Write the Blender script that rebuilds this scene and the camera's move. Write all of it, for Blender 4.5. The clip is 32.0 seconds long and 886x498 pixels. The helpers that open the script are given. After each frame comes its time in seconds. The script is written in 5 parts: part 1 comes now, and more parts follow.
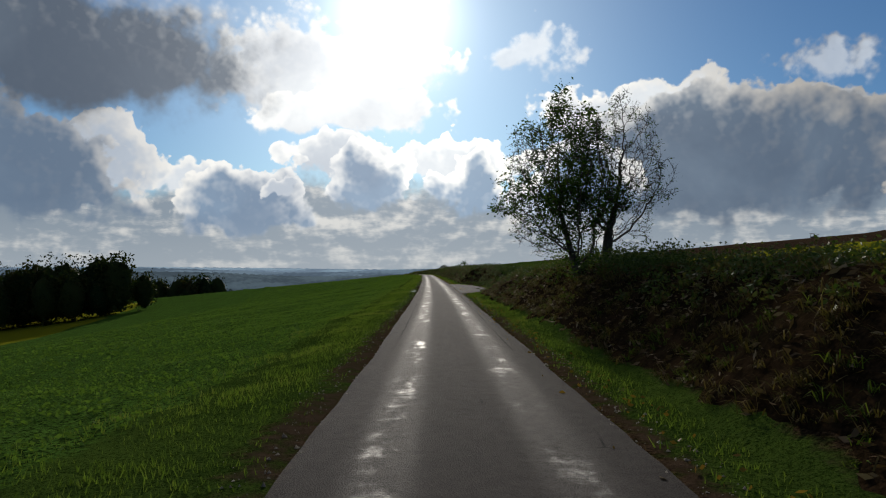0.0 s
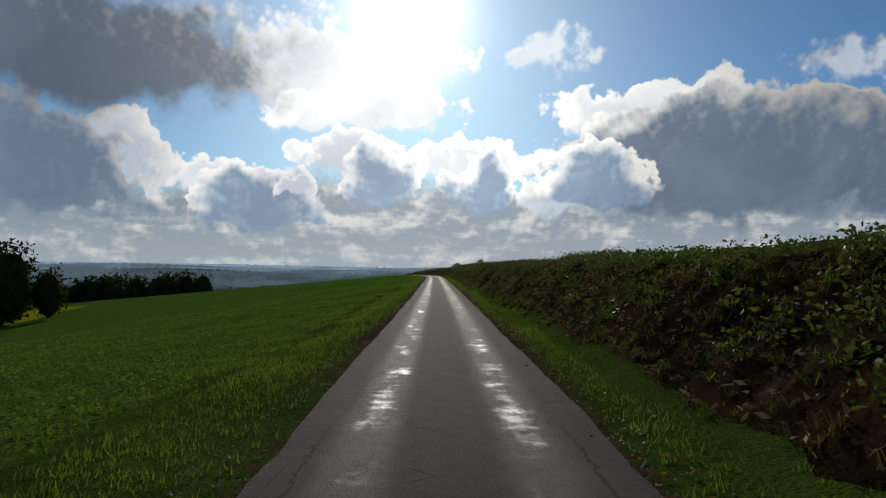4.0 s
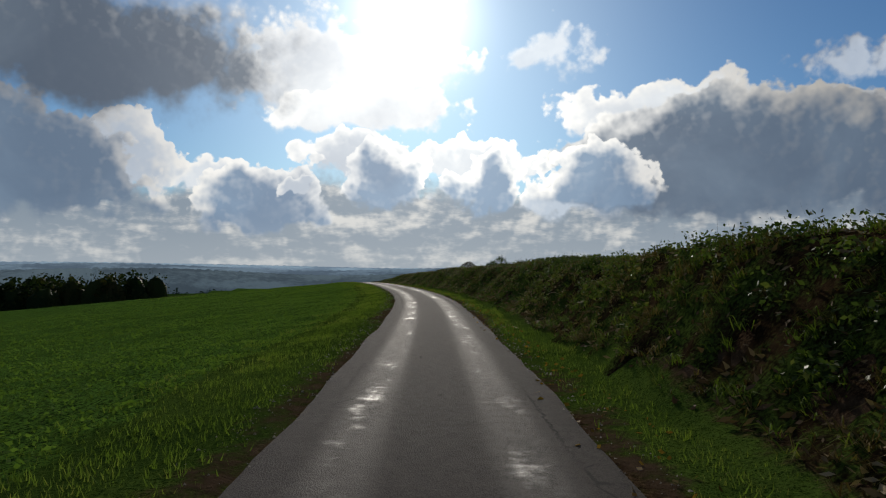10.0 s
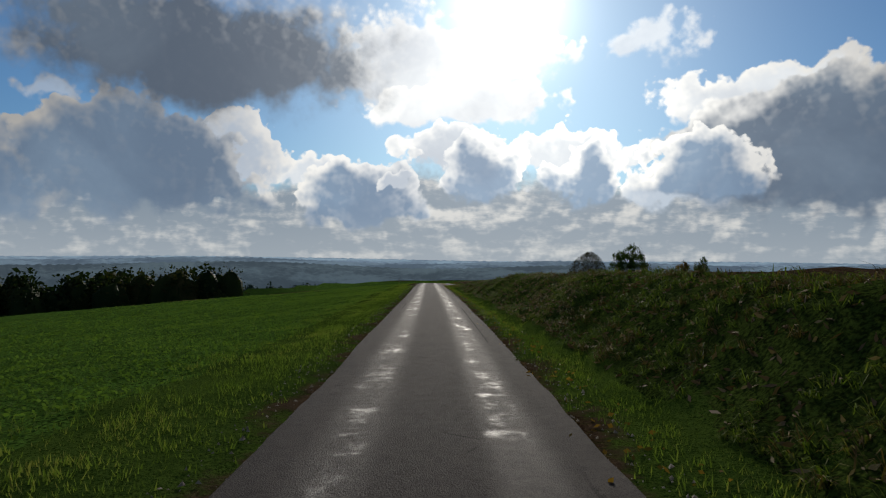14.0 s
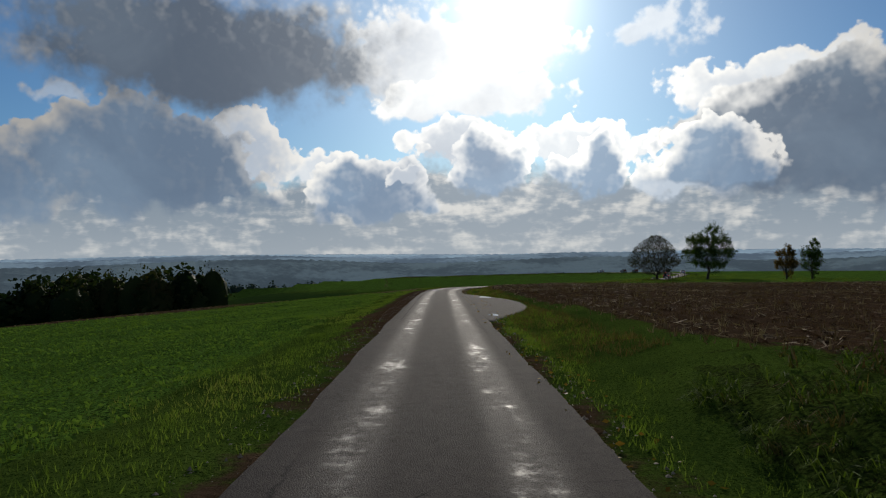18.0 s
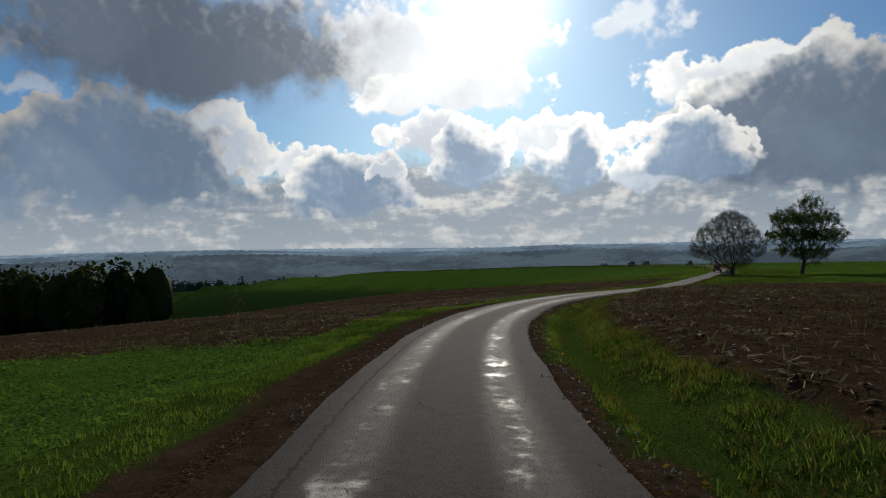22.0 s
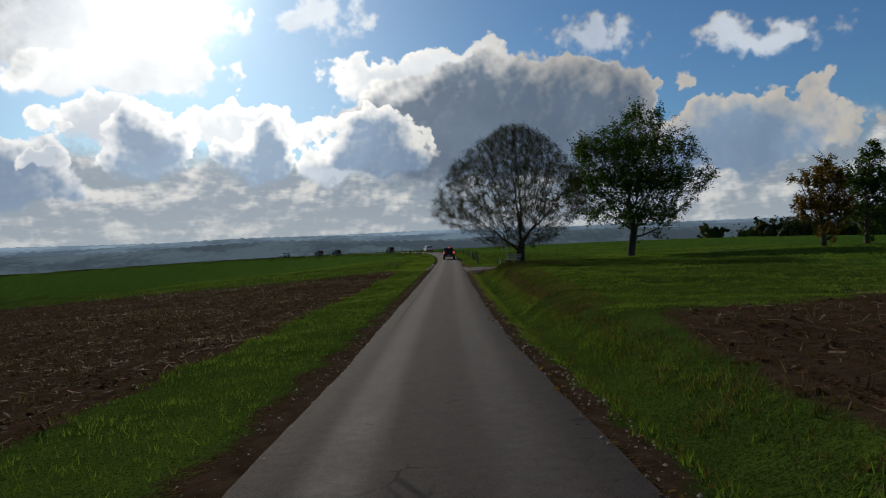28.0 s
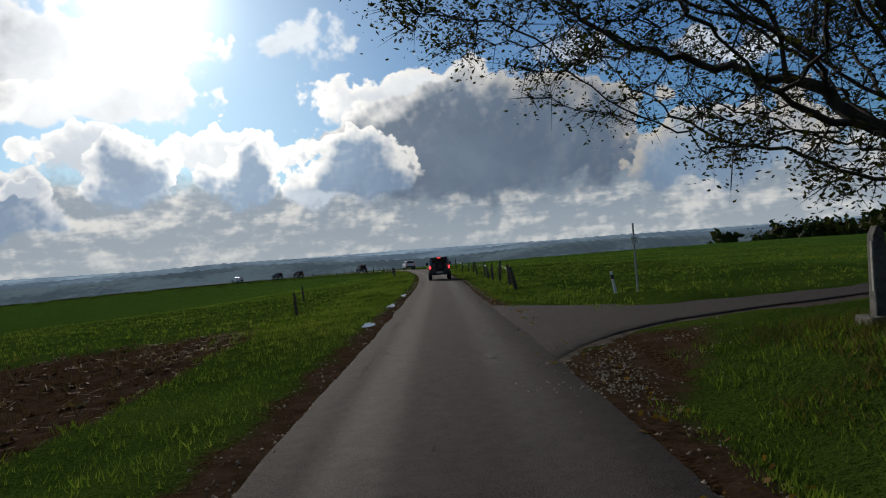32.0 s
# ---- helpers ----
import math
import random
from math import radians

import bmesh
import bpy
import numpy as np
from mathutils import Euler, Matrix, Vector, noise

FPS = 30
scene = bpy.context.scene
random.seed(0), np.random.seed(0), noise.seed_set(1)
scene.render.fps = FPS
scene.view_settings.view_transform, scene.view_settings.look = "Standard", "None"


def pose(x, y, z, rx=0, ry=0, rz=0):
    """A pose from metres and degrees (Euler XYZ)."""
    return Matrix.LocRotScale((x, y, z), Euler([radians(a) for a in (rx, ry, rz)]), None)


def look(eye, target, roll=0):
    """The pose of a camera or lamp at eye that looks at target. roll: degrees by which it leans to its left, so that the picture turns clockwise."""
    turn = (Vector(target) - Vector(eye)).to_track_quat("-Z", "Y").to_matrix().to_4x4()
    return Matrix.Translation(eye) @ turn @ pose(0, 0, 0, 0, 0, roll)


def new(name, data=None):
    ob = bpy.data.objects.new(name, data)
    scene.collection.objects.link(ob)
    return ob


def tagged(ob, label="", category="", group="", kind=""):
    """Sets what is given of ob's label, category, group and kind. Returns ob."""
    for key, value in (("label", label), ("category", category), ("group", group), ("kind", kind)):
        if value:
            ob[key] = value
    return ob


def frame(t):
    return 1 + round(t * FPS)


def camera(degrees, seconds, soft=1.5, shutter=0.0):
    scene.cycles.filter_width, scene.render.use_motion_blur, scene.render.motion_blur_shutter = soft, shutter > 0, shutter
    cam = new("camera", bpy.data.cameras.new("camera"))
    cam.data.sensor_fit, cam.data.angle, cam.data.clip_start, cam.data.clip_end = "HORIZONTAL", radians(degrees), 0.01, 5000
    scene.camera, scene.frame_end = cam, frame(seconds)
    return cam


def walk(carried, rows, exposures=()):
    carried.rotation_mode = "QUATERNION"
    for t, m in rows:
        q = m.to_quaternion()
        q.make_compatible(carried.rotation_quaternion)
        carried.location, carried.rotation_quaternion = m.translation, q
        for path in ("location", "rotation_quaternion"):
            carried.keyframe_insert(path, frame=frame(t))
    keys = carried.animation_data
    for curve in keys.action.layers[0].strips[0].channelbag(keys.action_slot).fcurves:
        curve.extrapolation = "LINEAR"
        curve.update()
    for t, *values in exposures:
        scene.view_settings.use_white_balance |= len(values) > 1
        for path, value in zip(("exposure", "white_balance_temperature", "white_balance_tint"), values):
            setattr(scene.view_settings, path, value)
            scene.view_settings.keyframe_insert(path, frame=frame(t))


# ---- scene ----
cam = camera(64.2, 32.0, 1.15)
PATH = [
    (0.0, (0.000, 0.000, 1.650), (-0.001, 9.995, 1.950), 0.02),
    (0.5, (-0.090, 9.822, 1.661), (-0.097, 19.818, 1.946), -0.41),
    (1.0, (-0.170, 19.640, 1.673), (-0.142, 29.636, 1.968), -0.44),
    (1.5, (-0.232, 29.455, 1.683), (-0.209, 39.450, 2.000), -0.40),
    (2.0, (-0.310, 39.266, 1.694), (-0.322, 49.261, 2.001), -0.34),
    (2.5, (-0.422, 49.074, 1.704), (-0.468, 59.069, 1.988), 0.08),
    (3.0, (-0.576, 58.877, 1.713), (-0.677, 68.872, 2.020), 0.05),
    (3.5, (-0.780, 68.676, 1.719), (-0.926, 78.671, 2.000), 0.36),
    (5.5, (-1.678, 107.835, 1.746), (-1.811, 117.830, 2.049), 1.35),
    (6.0, (-1.898, 117.616, 1.757), (-2.040, 127.611, 2.065), 1.84),
    (6.5, (-2.141, 127.369, 1.766), (-2.329, 137.363, 2.068), 1.29),
    (7.0, (-2.418, 137.056, 1.772), (-2.627, 147.050, 2.068), 2.00),
    (7.5, (-2.704, 146.678, 1.776), (-2.912, 156.672, 2.056), 2.27),
    (8.0, (-2.982, 156.236, 1.779), (-3.175, 166.230, 2.058), 1.23),
    (8.5, (-3.249, 165.729, 1.779), (-3.442, 175.723, 2.063), 2.28),
    (9.0, (-3.514, 175.157, 1.778), (-3.703, 185.151, 2.080), 1.74),
    (9.5, (-3.777, 184.521, 1.781), (-3.974, 194.515, 2.061), 1.39),
    (10.0, (-4.049, 193.820, 1.784), (-4.261, 203.814, 2.075), 0.65),
    (10.5, (-4.335, 203.054, 1.787), (-4.569, 213.046, 2.104), 0.73),
    (11.0, (-4.660, 212.221, 1.789), (-4.974, 222.212, 2.070), 1.30),
    (11.5, (-5.091, 221.320, 1.789), (-5.581, 231.304, 2.066), 0.57),
    (12.0, (-5.711, 230.342, 1.784), (-6.468, 240.309, 2.079), 0.22),
    (12.5, (-6.578, 239.239, 1.771), (-7.648, 249.178, 2.034), 0.67),
    (13.0, (-7.680, 247.942, 1.743), (-8.996, 257.851, 2.017), -0.38),
    (13.5, (-8.940, 256.456, 1.706), (-10.406, 266.345, 1.949), -0.76),
    (14.0, (-10.293, 264.789, 1.657), (-11.880, 274.660, 1.836), 0.55),
    (14.5, (-11.693, 272.945, 1.597), (-13.325, 282.809, 1.811), 0.15),
    (16.5, (-17.152, 303.912, 1.242), (-18.819, 313.771, 1.383), -2.99),
    (17.0, (-18.478, 311.240, 1.132), (-20.210, 321.088, 1.243), -2.91),
    (17.5, (-19.817, 318.436, 1.016), (-21.574, 328.279, 1.161), -1.80),
    (18.0, (-21.146, 325.562, 0.895), (-22.875, 335.411, 0.992), -0.72),
    (18.5, (-22.437, 332.623, 0.774), (-24.122, 342.480, 0.878), -0.38),
    (19.0, (-23.686, 339.621, 0.650), (-25.334, 349.484, 0.774), -1.09),
    (19.5, (-24.908, 346.552, 0.520), (-26.555, 356.415, 0.662), -1.32),
    (20.0, (-26.123, 353.414, 0.379), (-27.794, 363.273, 0.451), -1.14),
    (20.5, (-27.343, 360.228, 0.227), (-29.023, 370.085, 0.302), -0.65),
    (21.0, (-28.554, 367.034, 0.062), (-30.196, 376.898, 0.060), -1.04),
    (21.5, (-29.736, 373.837, -0.120), (-31.335, 383.708, -0.127), -1.04),
    (22.0, (-30.858, 380.641, -0.321), (-32.307, 390.535, -0.315), -1.11),
    (22.5, (-31.837, 387.425, -0.534), (-33.014, 397.356, -0.553), -0.78),
    (23.0, (-32.554, 394.153, -0.750), (-33.213, 404.131, -0.838), -1.49),
    (23.5, (-32.884, 400.821, -0.964), (-32.908, 410.821, -1.030), -1.60),
    (24.0, (-32.756, 407.407, -1.181), (-32.012, 417.380, -1.200), -1.85),
    (24.5, (-32.112, 413.861, -1.401), (-30.526, 423.735, -1.413), -1.95),
    (25.0, (-30.989, 420.129, -1.623), (-28.741, 429.873, -1.670), -1.53),
    (25.5, (-29.536, 426.207, -1.849), (-26.878, 435.847, -1.928), -1.42),
    (27.5, (-23.050, 449.727, -2.906), (-20.212, 459.313, -3.149), -2.39),
    (28.0, (-21.366, 455.625, -3.190), (-18.548, 465.218, -3.408), -2.38),
    (28.5, (-19.681, 461.547, -3.464), (-16.855, 471.138, -3.617), -2.58),
    (29.0, (-17.973, 467.485, -3.722), (-15.087, 477.059, -3.813), -2.63),
    (29.5, (-16.218, 473.454, -3.951), (-13.285, 483.014, -3.995), -2.17),
    (30.0, (-14.420, 479.486, -4.159), (-11.467, 489.040, -4.188), -2.79),
    (30.5, (-12.588, 485.585, -4.351), (-9.614, 495.132, -4.249), -2.81),
    (31.0, (-10.722, 491.751, -4.531), (-7.728, 501.292, -4.536), -3.74),
    (31.5, (-8.824, 497.984, -4.704), (-5.821, 507.522, -4.682), -3.79),
    (32.0, (-6.900, 504.285, -4.873), (-3.894, 513.823, -4.843), -4.33),
]
walk(cam, [(t, look(eye, target, roll)) for t, eye, target, roll in PATH])

# road, middle line: x, y, height
CENTRE = [(1.06, -80, 0), (0.7, -40, 0), (0.34, 0, 0), (-0.11, 40, 0.04), (-0.93, 79.99, 0.07), (-1.9, 119.98, 0.11), (-3.05, 159.97, 0.13), (-4.22, 199.95, 0.14), (-5.12, 221.93, 0.14), (-6.42, 237.88, 0.12), (-8.83, 255.71, 0.06), (-12.84, 279.37, -0.11), (-18.1, 308.91, -0.48), (-23.53, 338.41, -0.98), (-27.91, 363.03, -1.49), (-30.79, 379.78, -1.94), (-32.5, 392.67, -2.35), (-32.95, 404.67, -2.74), (-31.58, 417.59, -3.18), (-27.77, 433.13, -3.78), (-21.29, 456.24, -4.87), (-14.27, 480.24, -5.83), (1.93, 532.96, -6.87), (9.96, 559.78, -7.17), (18.05, 590.78, -7.47), (25.6, 630.35, -7.82), (26.17, 672.1, -8.52), (18.07, 716.6, -9.42), (-2.12, 752.32, -10.12), (-33.06, 787.23, -11.12), (-83.37, 827.21, -13.02), (-164.7, 868.56, -15.52)]

# ---------------------------------------------------------------- world, sun
SUN_AZ, SUN_EL = -4.0, 20.5          # degrees; azimuth clockwise from +y


class Nodes:
    """Small helper to wire shader nodes."""

    def __init__(self, tree):
        self.tree, self.n = tree, tree.nodes
        self.n.clear()

    def add(self, kind, **values):
        node = self.n.new(kind)
        for key, value in values.items():
            setattr(node, key, value)
        return node

    def link(self, a, b):
        self.tree.links.new(a, b)

    def feed(self, socket, value):
        if isinstance(value, bpy.types.NodeSocket):
            self.tree.links.new(value, socket)
        else:
            socket.default_value = value

    def math(self, op, a, b=0.0, c=0.0, clamp=False):
        node = self.add("ShaderNodeMath", operation=op, use_clamp=clamp)
        for i, v in enumerate((a, b, c)):
            self.feed(node.inputs[i], v)
        return node.outputs[0]

    def smooth(self, v, lo, hi, a=0.0, b=1.0):
        node = self.add("ShaderNodeMapRange", interpolation_type="SMOOTHSTEP")
        self.feed(node.inputs[0], v)
        for i, w in enumerate((lo, hi, a, b)):
            self.feed(node.inputs[i + 1], w)
        return node.outputs[0]

    def mix(self, f, a, b, blend="MIX"):
        node = self.add("ShaderNodeMix", data_type="RGBA", blend_type=blend)
        self.feed(node.inputs[0], f)
        for i, v in ((6, a), (7, b)):
            self.feed(node.inputs[i], v if isinstance(v, bpy.types.NodeSocket) else (*v, 1.0))
        return node.outputs[2]

    def noise(self, vec, scale, detail=4.0, rough=0.55, warp=0.0):
        node = self.add("ShaderNodeTexNoise")
        if vec is not None:
            self.link(vec, node.inputs["Vector"])
        node.inputs["Scale"].default_value = scale
        node.inputs["Detail"].default_value = detail
        node.inputs["Roughness"].default_value = rough
        node.inputs["Distortion"].default_value = warp
        return node.outputs["Fac"]


# clouds from far to near: azimuth, elevation, half width, half height (degrees), how dark the body is, how torn and how soft the outline
FAR_CLOUDS = [(-8.1, 8.3, 6, 2.6, .16, .6, .10), (.5, 8.6, 7.5, 2.4, .14, .6, .10), (-19.8, 6.8, 5, 1.7, .15, .5, .15), (40, 6, 8, 3.4, .5, .5, .10),
              (31.5, 8.8, 3.2, 2.8, .28, .5, .08), (-44, 5, 8, 4, .7, .5, .10), (10, 6, 5, 3, .3, .5, .10)]
MID_CLOUDS = [(-25.6, 8.2, 3.2, 3.8, .24, .5, .08), (-33.0, 6.4, 9.0, 5.6, .74, .42, .10), (-16.2, 4.8, 5.4, 3.4, .56, .45, .08),
              (-13.4, 6.1, 1.8, .9, .2, .7, .2), (-5.0, 6.1, 3.7, 3.1, .53, .45, .08), (2.5, 6.6, 3.5, 3.3, .53, .45, .08)]
RIGHT_CLOUDS = [(16.5, 12.9, 8.5, 2.2, .10, .5, .14), (26.5, 11.8, 4.2, 1.8, .2, .6, .18), (21.0, 7.4, 13.5, 6.0, .84, .26, .09), (11.7, 7.2, 4.8, 3.8, .57, .4, .07),
                (39.5, 5.6, 7.0, 4.2, .60, .45, .08)]
NEAR_CLOUDS = [(-11.0, 15.0, 9.0, 6.4, .10, .7, .30), (-8.0, 12.2, 9.0, 2.6, .06, .6, .18), (-3.6, 17.4, 5.3, 5.2, .03, .7, .18), (6.5, 16.8, 4.2, 2.4, .05, 1.0, .5),
               (29.0, 14.4, 5.5, 1.9, .14, 1.1, .5), (41.0, 13.0, 8.0, 2.2, .16, 1.2, .5), (-39.0, 11.6, 3.2, 1.7, .3, .9, .4), (-27.5, 14.8, 16.5, 6.6, .93, .40, .45)]


def make_world():
    world = bpy.data.worlds.new("world")
    scene.world = world
    world.use_nodes = True
    g = Nodes(world.node_tree)
    out, back = g.add("ShaderNodeOutputWorld"), g.add("ShaderNodeBackground")
    g.link(back.outputs[0], out.inputs[0])
    coord = g.add("ShaderNodeTexCoord").outputs["Generated"]
    xyz = g.add("ShaderNodeSeparateXYZ")
    g.link(coord, xyz.inputs[0])
    x, y, z = xyz.outputs
    az = g.math("MULTIPLY", g.math("ARCTAN2", x, y), 180 / math.pi)
    el = g.math("MULTIPLY", g.math("ARCSINE", z), 180 / math.pi)
    sky = g.add("ShaderNodeTexSky", sky_type="NISHITA", sun_disc=False, sun_elevation=radians(SUN_EL), sun_rotation=radians(SUN_AZ),
                altitude=300.0, air_density=1.0, dust_density=0.6, ozone_density=2.0)
    blue = g.mix(1.0, sky.outputs[0], (.028, .045, .062), "MULTIPLY")

    def vector(op, a, b):
        node = g.add("ShaderNodeVectorMath", operation=op)
        g.feed(node.inputs[0], a)
        g.feed(node.inputs[3] if op == "SCALE" else node.inputs[1], b)
        return node.outputs[0]

    def puffs(vec, scale, detail):
        node = g.add("ShaderNodeTexVoronoi", feature="SMOOTH_F1")
        g.link(vec, node.inputs["Vector"])
        for key, value in (("Scale", scale), ("Detail", detail), ("Roughness", .6), ("Smoothness", .4)):
            node.inputs[key].default_value = value
        return g.math("SUBTRACT", .5, node.outputs["Distance"])

    def swell(vec):
        return g.math("MULTIPLY_ADD", puffs(vec, 16.0, 1.0), .5, g.math("MULTIPLY", puffs(vec, 36.0, 2.0), .6))

    # billows push the outlines about; their sides towards the sun are lit
    a, e = radians(SUN_AZ), radians(SUN_EL)
    to_sun = vector("NORMALIZE", vector("SUBTRACT", (math.sin(a) * math.cos(e), math.cos(a) * math.cos(e), math.sin(e)), coord), (0, 0, 0))
    heaps = swell(coord)
    big, fine = g.noise(coord, 7.0, 6.0, .55), g.noise(coord, 26.0, 8.0, .62, .2)
    slow = g.math("MULTIPLY", g.math("SUBTRACT", g.noise(coord, 9.0, 3.0, .5), .5), 2.0)
    broad = g.math("MULTIPLY_ADD", g.math("SUBTRACT", big, .5), 1.0, g.math("MULTIPLY", heaps, .8))
    rough = g.math("MULTIPLY_ADD", g.math("SUBTRACT", fine, .5), 1.15, broad)
    lit = g.math("SUBTRACT", heaps, swell(vector("ADD", coord, vector("SCALE", to_sun, .008))))
    el_true = el
    bend = vector("ADD", coord, (3.1, 1.7, 5.3))
    az = g.math("ADD", az, g.math("MULTIPLY_ADD", g.math("SUBTRACT", g.noise(bend, 6.0, 2.0), .5), 11.0, g.math("MULTIPLY", g.math("SUBTRACT", g.noise(bend, 19.0, 3.0), .5), 6.0)))
    el = g.math("ADD", el, g.math("MULTIPLY_ADD", g.math("SUBTRACT", g.noise(bend, 8.0, 2.0), .5), 4.0, g.math("MULTIPLY", g.math("SUBTRACT", g.noise(bend, 23.0, 3.0), .5), 4.0)))

    # haze shelf low down, with pale streaks
    vec = g.add("ShaderNodeMapping")
    g.link(coord, vec.inputs[0])
    vec.inputs["Scale"].default_value = (1, 1, 3.2)
    streak = g.math("MULTIPLY_ADD", lit, .25, g.noise(vec.outputs[0], 12.0, 8.0, .62))
    shelf = g.mix(g.smooth(streak, .44, .70), (.23, .285, .345), (.64, .64, .62))
    col = g.mix(g.smooth(g.math("MULTIPLY_ADD", rough, -2.2, el), 8.8, 6.0), blue, shelf)
    drift = g.mix(g.smooth(g.noise(coord, 5.0, 5.0, .55, .4), .34, .66), (.80, .81, .83), (1.16, 1.14, 1.10))
    sx, sy = g.math("MULTIPLY_ADD", g.math("ARCTAN2", x, y), 180 / math.pi, -SUN_AZ), g.math("SUBTRACT", el_true, SUN_EL)
    r2 = g.math("ADD", g.math("MULTIPLY", sx, sx), g.math("MULTIPLY", sy, sy))
    rim = g.mix(g.smooth(r2, 1100.0, 80.0), (.46, .445, .42), (1.0, 1.0, .98))
    for a, e, w, h, dark, torn, soft in FAR_CLOUDS + MID_CLOUDS + RIGHT_CLOUDS + NEAR_CLOUDS:
        dx = g.math("MULTIPLY", g.math("SUBTRACT", az, a), 1 / w)
        dy = g.math("SUBTRACT", el, e)
        dy = g.math("MULTIPLY", dy, g.math("MULTIPLY_ADD", g.math("GREATER_THAN", dy, 0.0), (1 - 1.5) / h, 1.5 / h))
        r = g.math("SQRT", g.math("ADD", g.math("MULTIPLY", dx, dx), g.math("MULTIPLY", dy, dy)))
        r = g.math("SUBTRACT", 1.20, r)
        d = g.math("MULTIPLY_ADD", rough, torn, r)
        under = g.math("MAXIMUM", g.math("MULTIPLY", dy, -1.0), 0.0)
        cover = g.smooth(d, 0.0, g.math("MULTIPLY_ADD", under, .45, soft))
        heavy = dark > .7
        deep = g.math("MULTIPLY_ADD", under, .55, g.math("MULTIPLY_ADD", d, .12 if heavy else .4, g.math("MULTIPLY", g.math("MULTIPLY_ADD", slow if heavy else broad, torn, r), .88 if heavy else .6)))
        relief = g.math("MULTIPLY", lit, g.smooth(deep, .2, 1.1, .7 if heavy else 1.1, .03 if heavy else .12))
        shade = g.math("SUBTRACT", g.smooth(deep, .02, .46 if heavy else .60), relief, clamp=True)
        k = (dark - .5) * 2
        body = tuple(m + (v - m) * k if k > 0 else m + (u - m) * -k for u, m, v in zip((.80, .83, .86), (.215, .318, .460), (.088, .110, .145)))
        c = g.mix(1.0, g.mix(shade, rim, body), drift, "MULTIPLY")
        col = g.mix(g.math("MULTIPLY", cover, .75 if torn > .85 else 1.0), col, c)
    # broken grey deck overhead and behind, added out of view to dim the ambient light
    over = g.math("MULTIPLY_ADD", g.math("SUBTRACT", g.noise(coord, 3.0, 6.0, .6), .5), 3.0, g.smooth(el_true, 23, 35, -1.4, .75))
    dim_deck = g.mix(g.smooth(over, .0, .6), (.58, .60, .62), (.085, .098, .12))
    col = g.mix(g.smooth(over, -.03, .15), col, dim_deck)
    # aureole round the veiled sun
    near = g.math("ADD", g.math("MULTIPLY", g.math("EXPONENT", g.math("MULTIPLY", r2, -1 / 20.0)), 1.1),
                  g.math("MULTIPLY", g.math("EXPONENT", g.math("MULTIPLY", r2, -1 / 260.0)), .24))
    glow = g.mix(1.0, (1.0, .98, .93), near, "MULTIPLY")
    col = g.mix(1.0, col, glow, "ADD")
    haze = g.smooth(el_true, 5.0, -1.0, 0.0, .45)
    col = g.mix(haze, col, (.46, .50, .53))
    g.link(col, back.inputs[0])
    back.inputs[1].default_value = 1.0
    sun = bpy.data.lights.new("sun", "SUN")
    sun.energy, sun.angle, sun.color = 3.0, radians(.6), (1.0, .93, .82)
    lamp = new("sun", sun)
    a, e = radians(SUN_AZ), radians(SUN_EL)
    towards = Vector((math.sin(a) * math.cos(e), math.cos(a) * math.cos(e), math.sin(e)))
    lamp.matrix_world = Matrix.Translation(towards * 100) @ (-towards).to_track_quat("-Z", "Y").to_matrix().to_4x4()


make_world()

# ---------------------------------------------------------------- materials


def material(name):
    m = bpy.data.materials.new(name)
    m.use_nodes = True
    g = Nodes(m.node_tree)
    out, bsdf = g.add("ShaderNodeOutputMaterial"), g.add("ShaderNodeBsdfPrincipled")
    g.link(bsdf.outputs[0], out.inputs[0])
    return m, g, bsdf, out


def bump(g, bsdf, height, strength=.5, dist=.05):
    b = g.add("ShaderNodeBump")
    b.inputs["Strength"].default_value, b.inputs["Distance"].default_value = strength, dist
    g.link(height, b.inputs["Height"])
    g.link(b.outputs[0], bsdf.inputs["Normal"])


def plain(name, a, b, scale=8.0, rough=.7, metal=0.0, relief=.2, spec=.5, coat=0.0):
    """Two tones mottled by noise at two scales."""
    m, g, bsdf, _ = material(name)
    co = g.add("ShaderNodeTexCoord").outputs["Object"]
    n1, n2 = g.noise(co, scale), g.noise(co, scale * 7.3, 6.0, .65)
    f = g.smooth(g.math("ADD", g.math("MULTIPLY", n1, .6), g.math("MULTIPLY", n2, .4)), .35, .65)
    g.link(g.mix(f, a, b), bsdf.inputs["Base Color"])
    g.feed(bsdf.inputs["Roughness"], g.smooth(n2, .2, .8, rough * .85, min(1, rough * 1.12)))
    bsdf.inputs["Metallic"].default_value = metal
    bsdf.inputs["Specular IOR Level"].default_value = spec
    bsdf.inputs["Coat Weight"].default_value = coat
    if relief:
        bump(g, bsdf, n2, relief, .02)
    return m


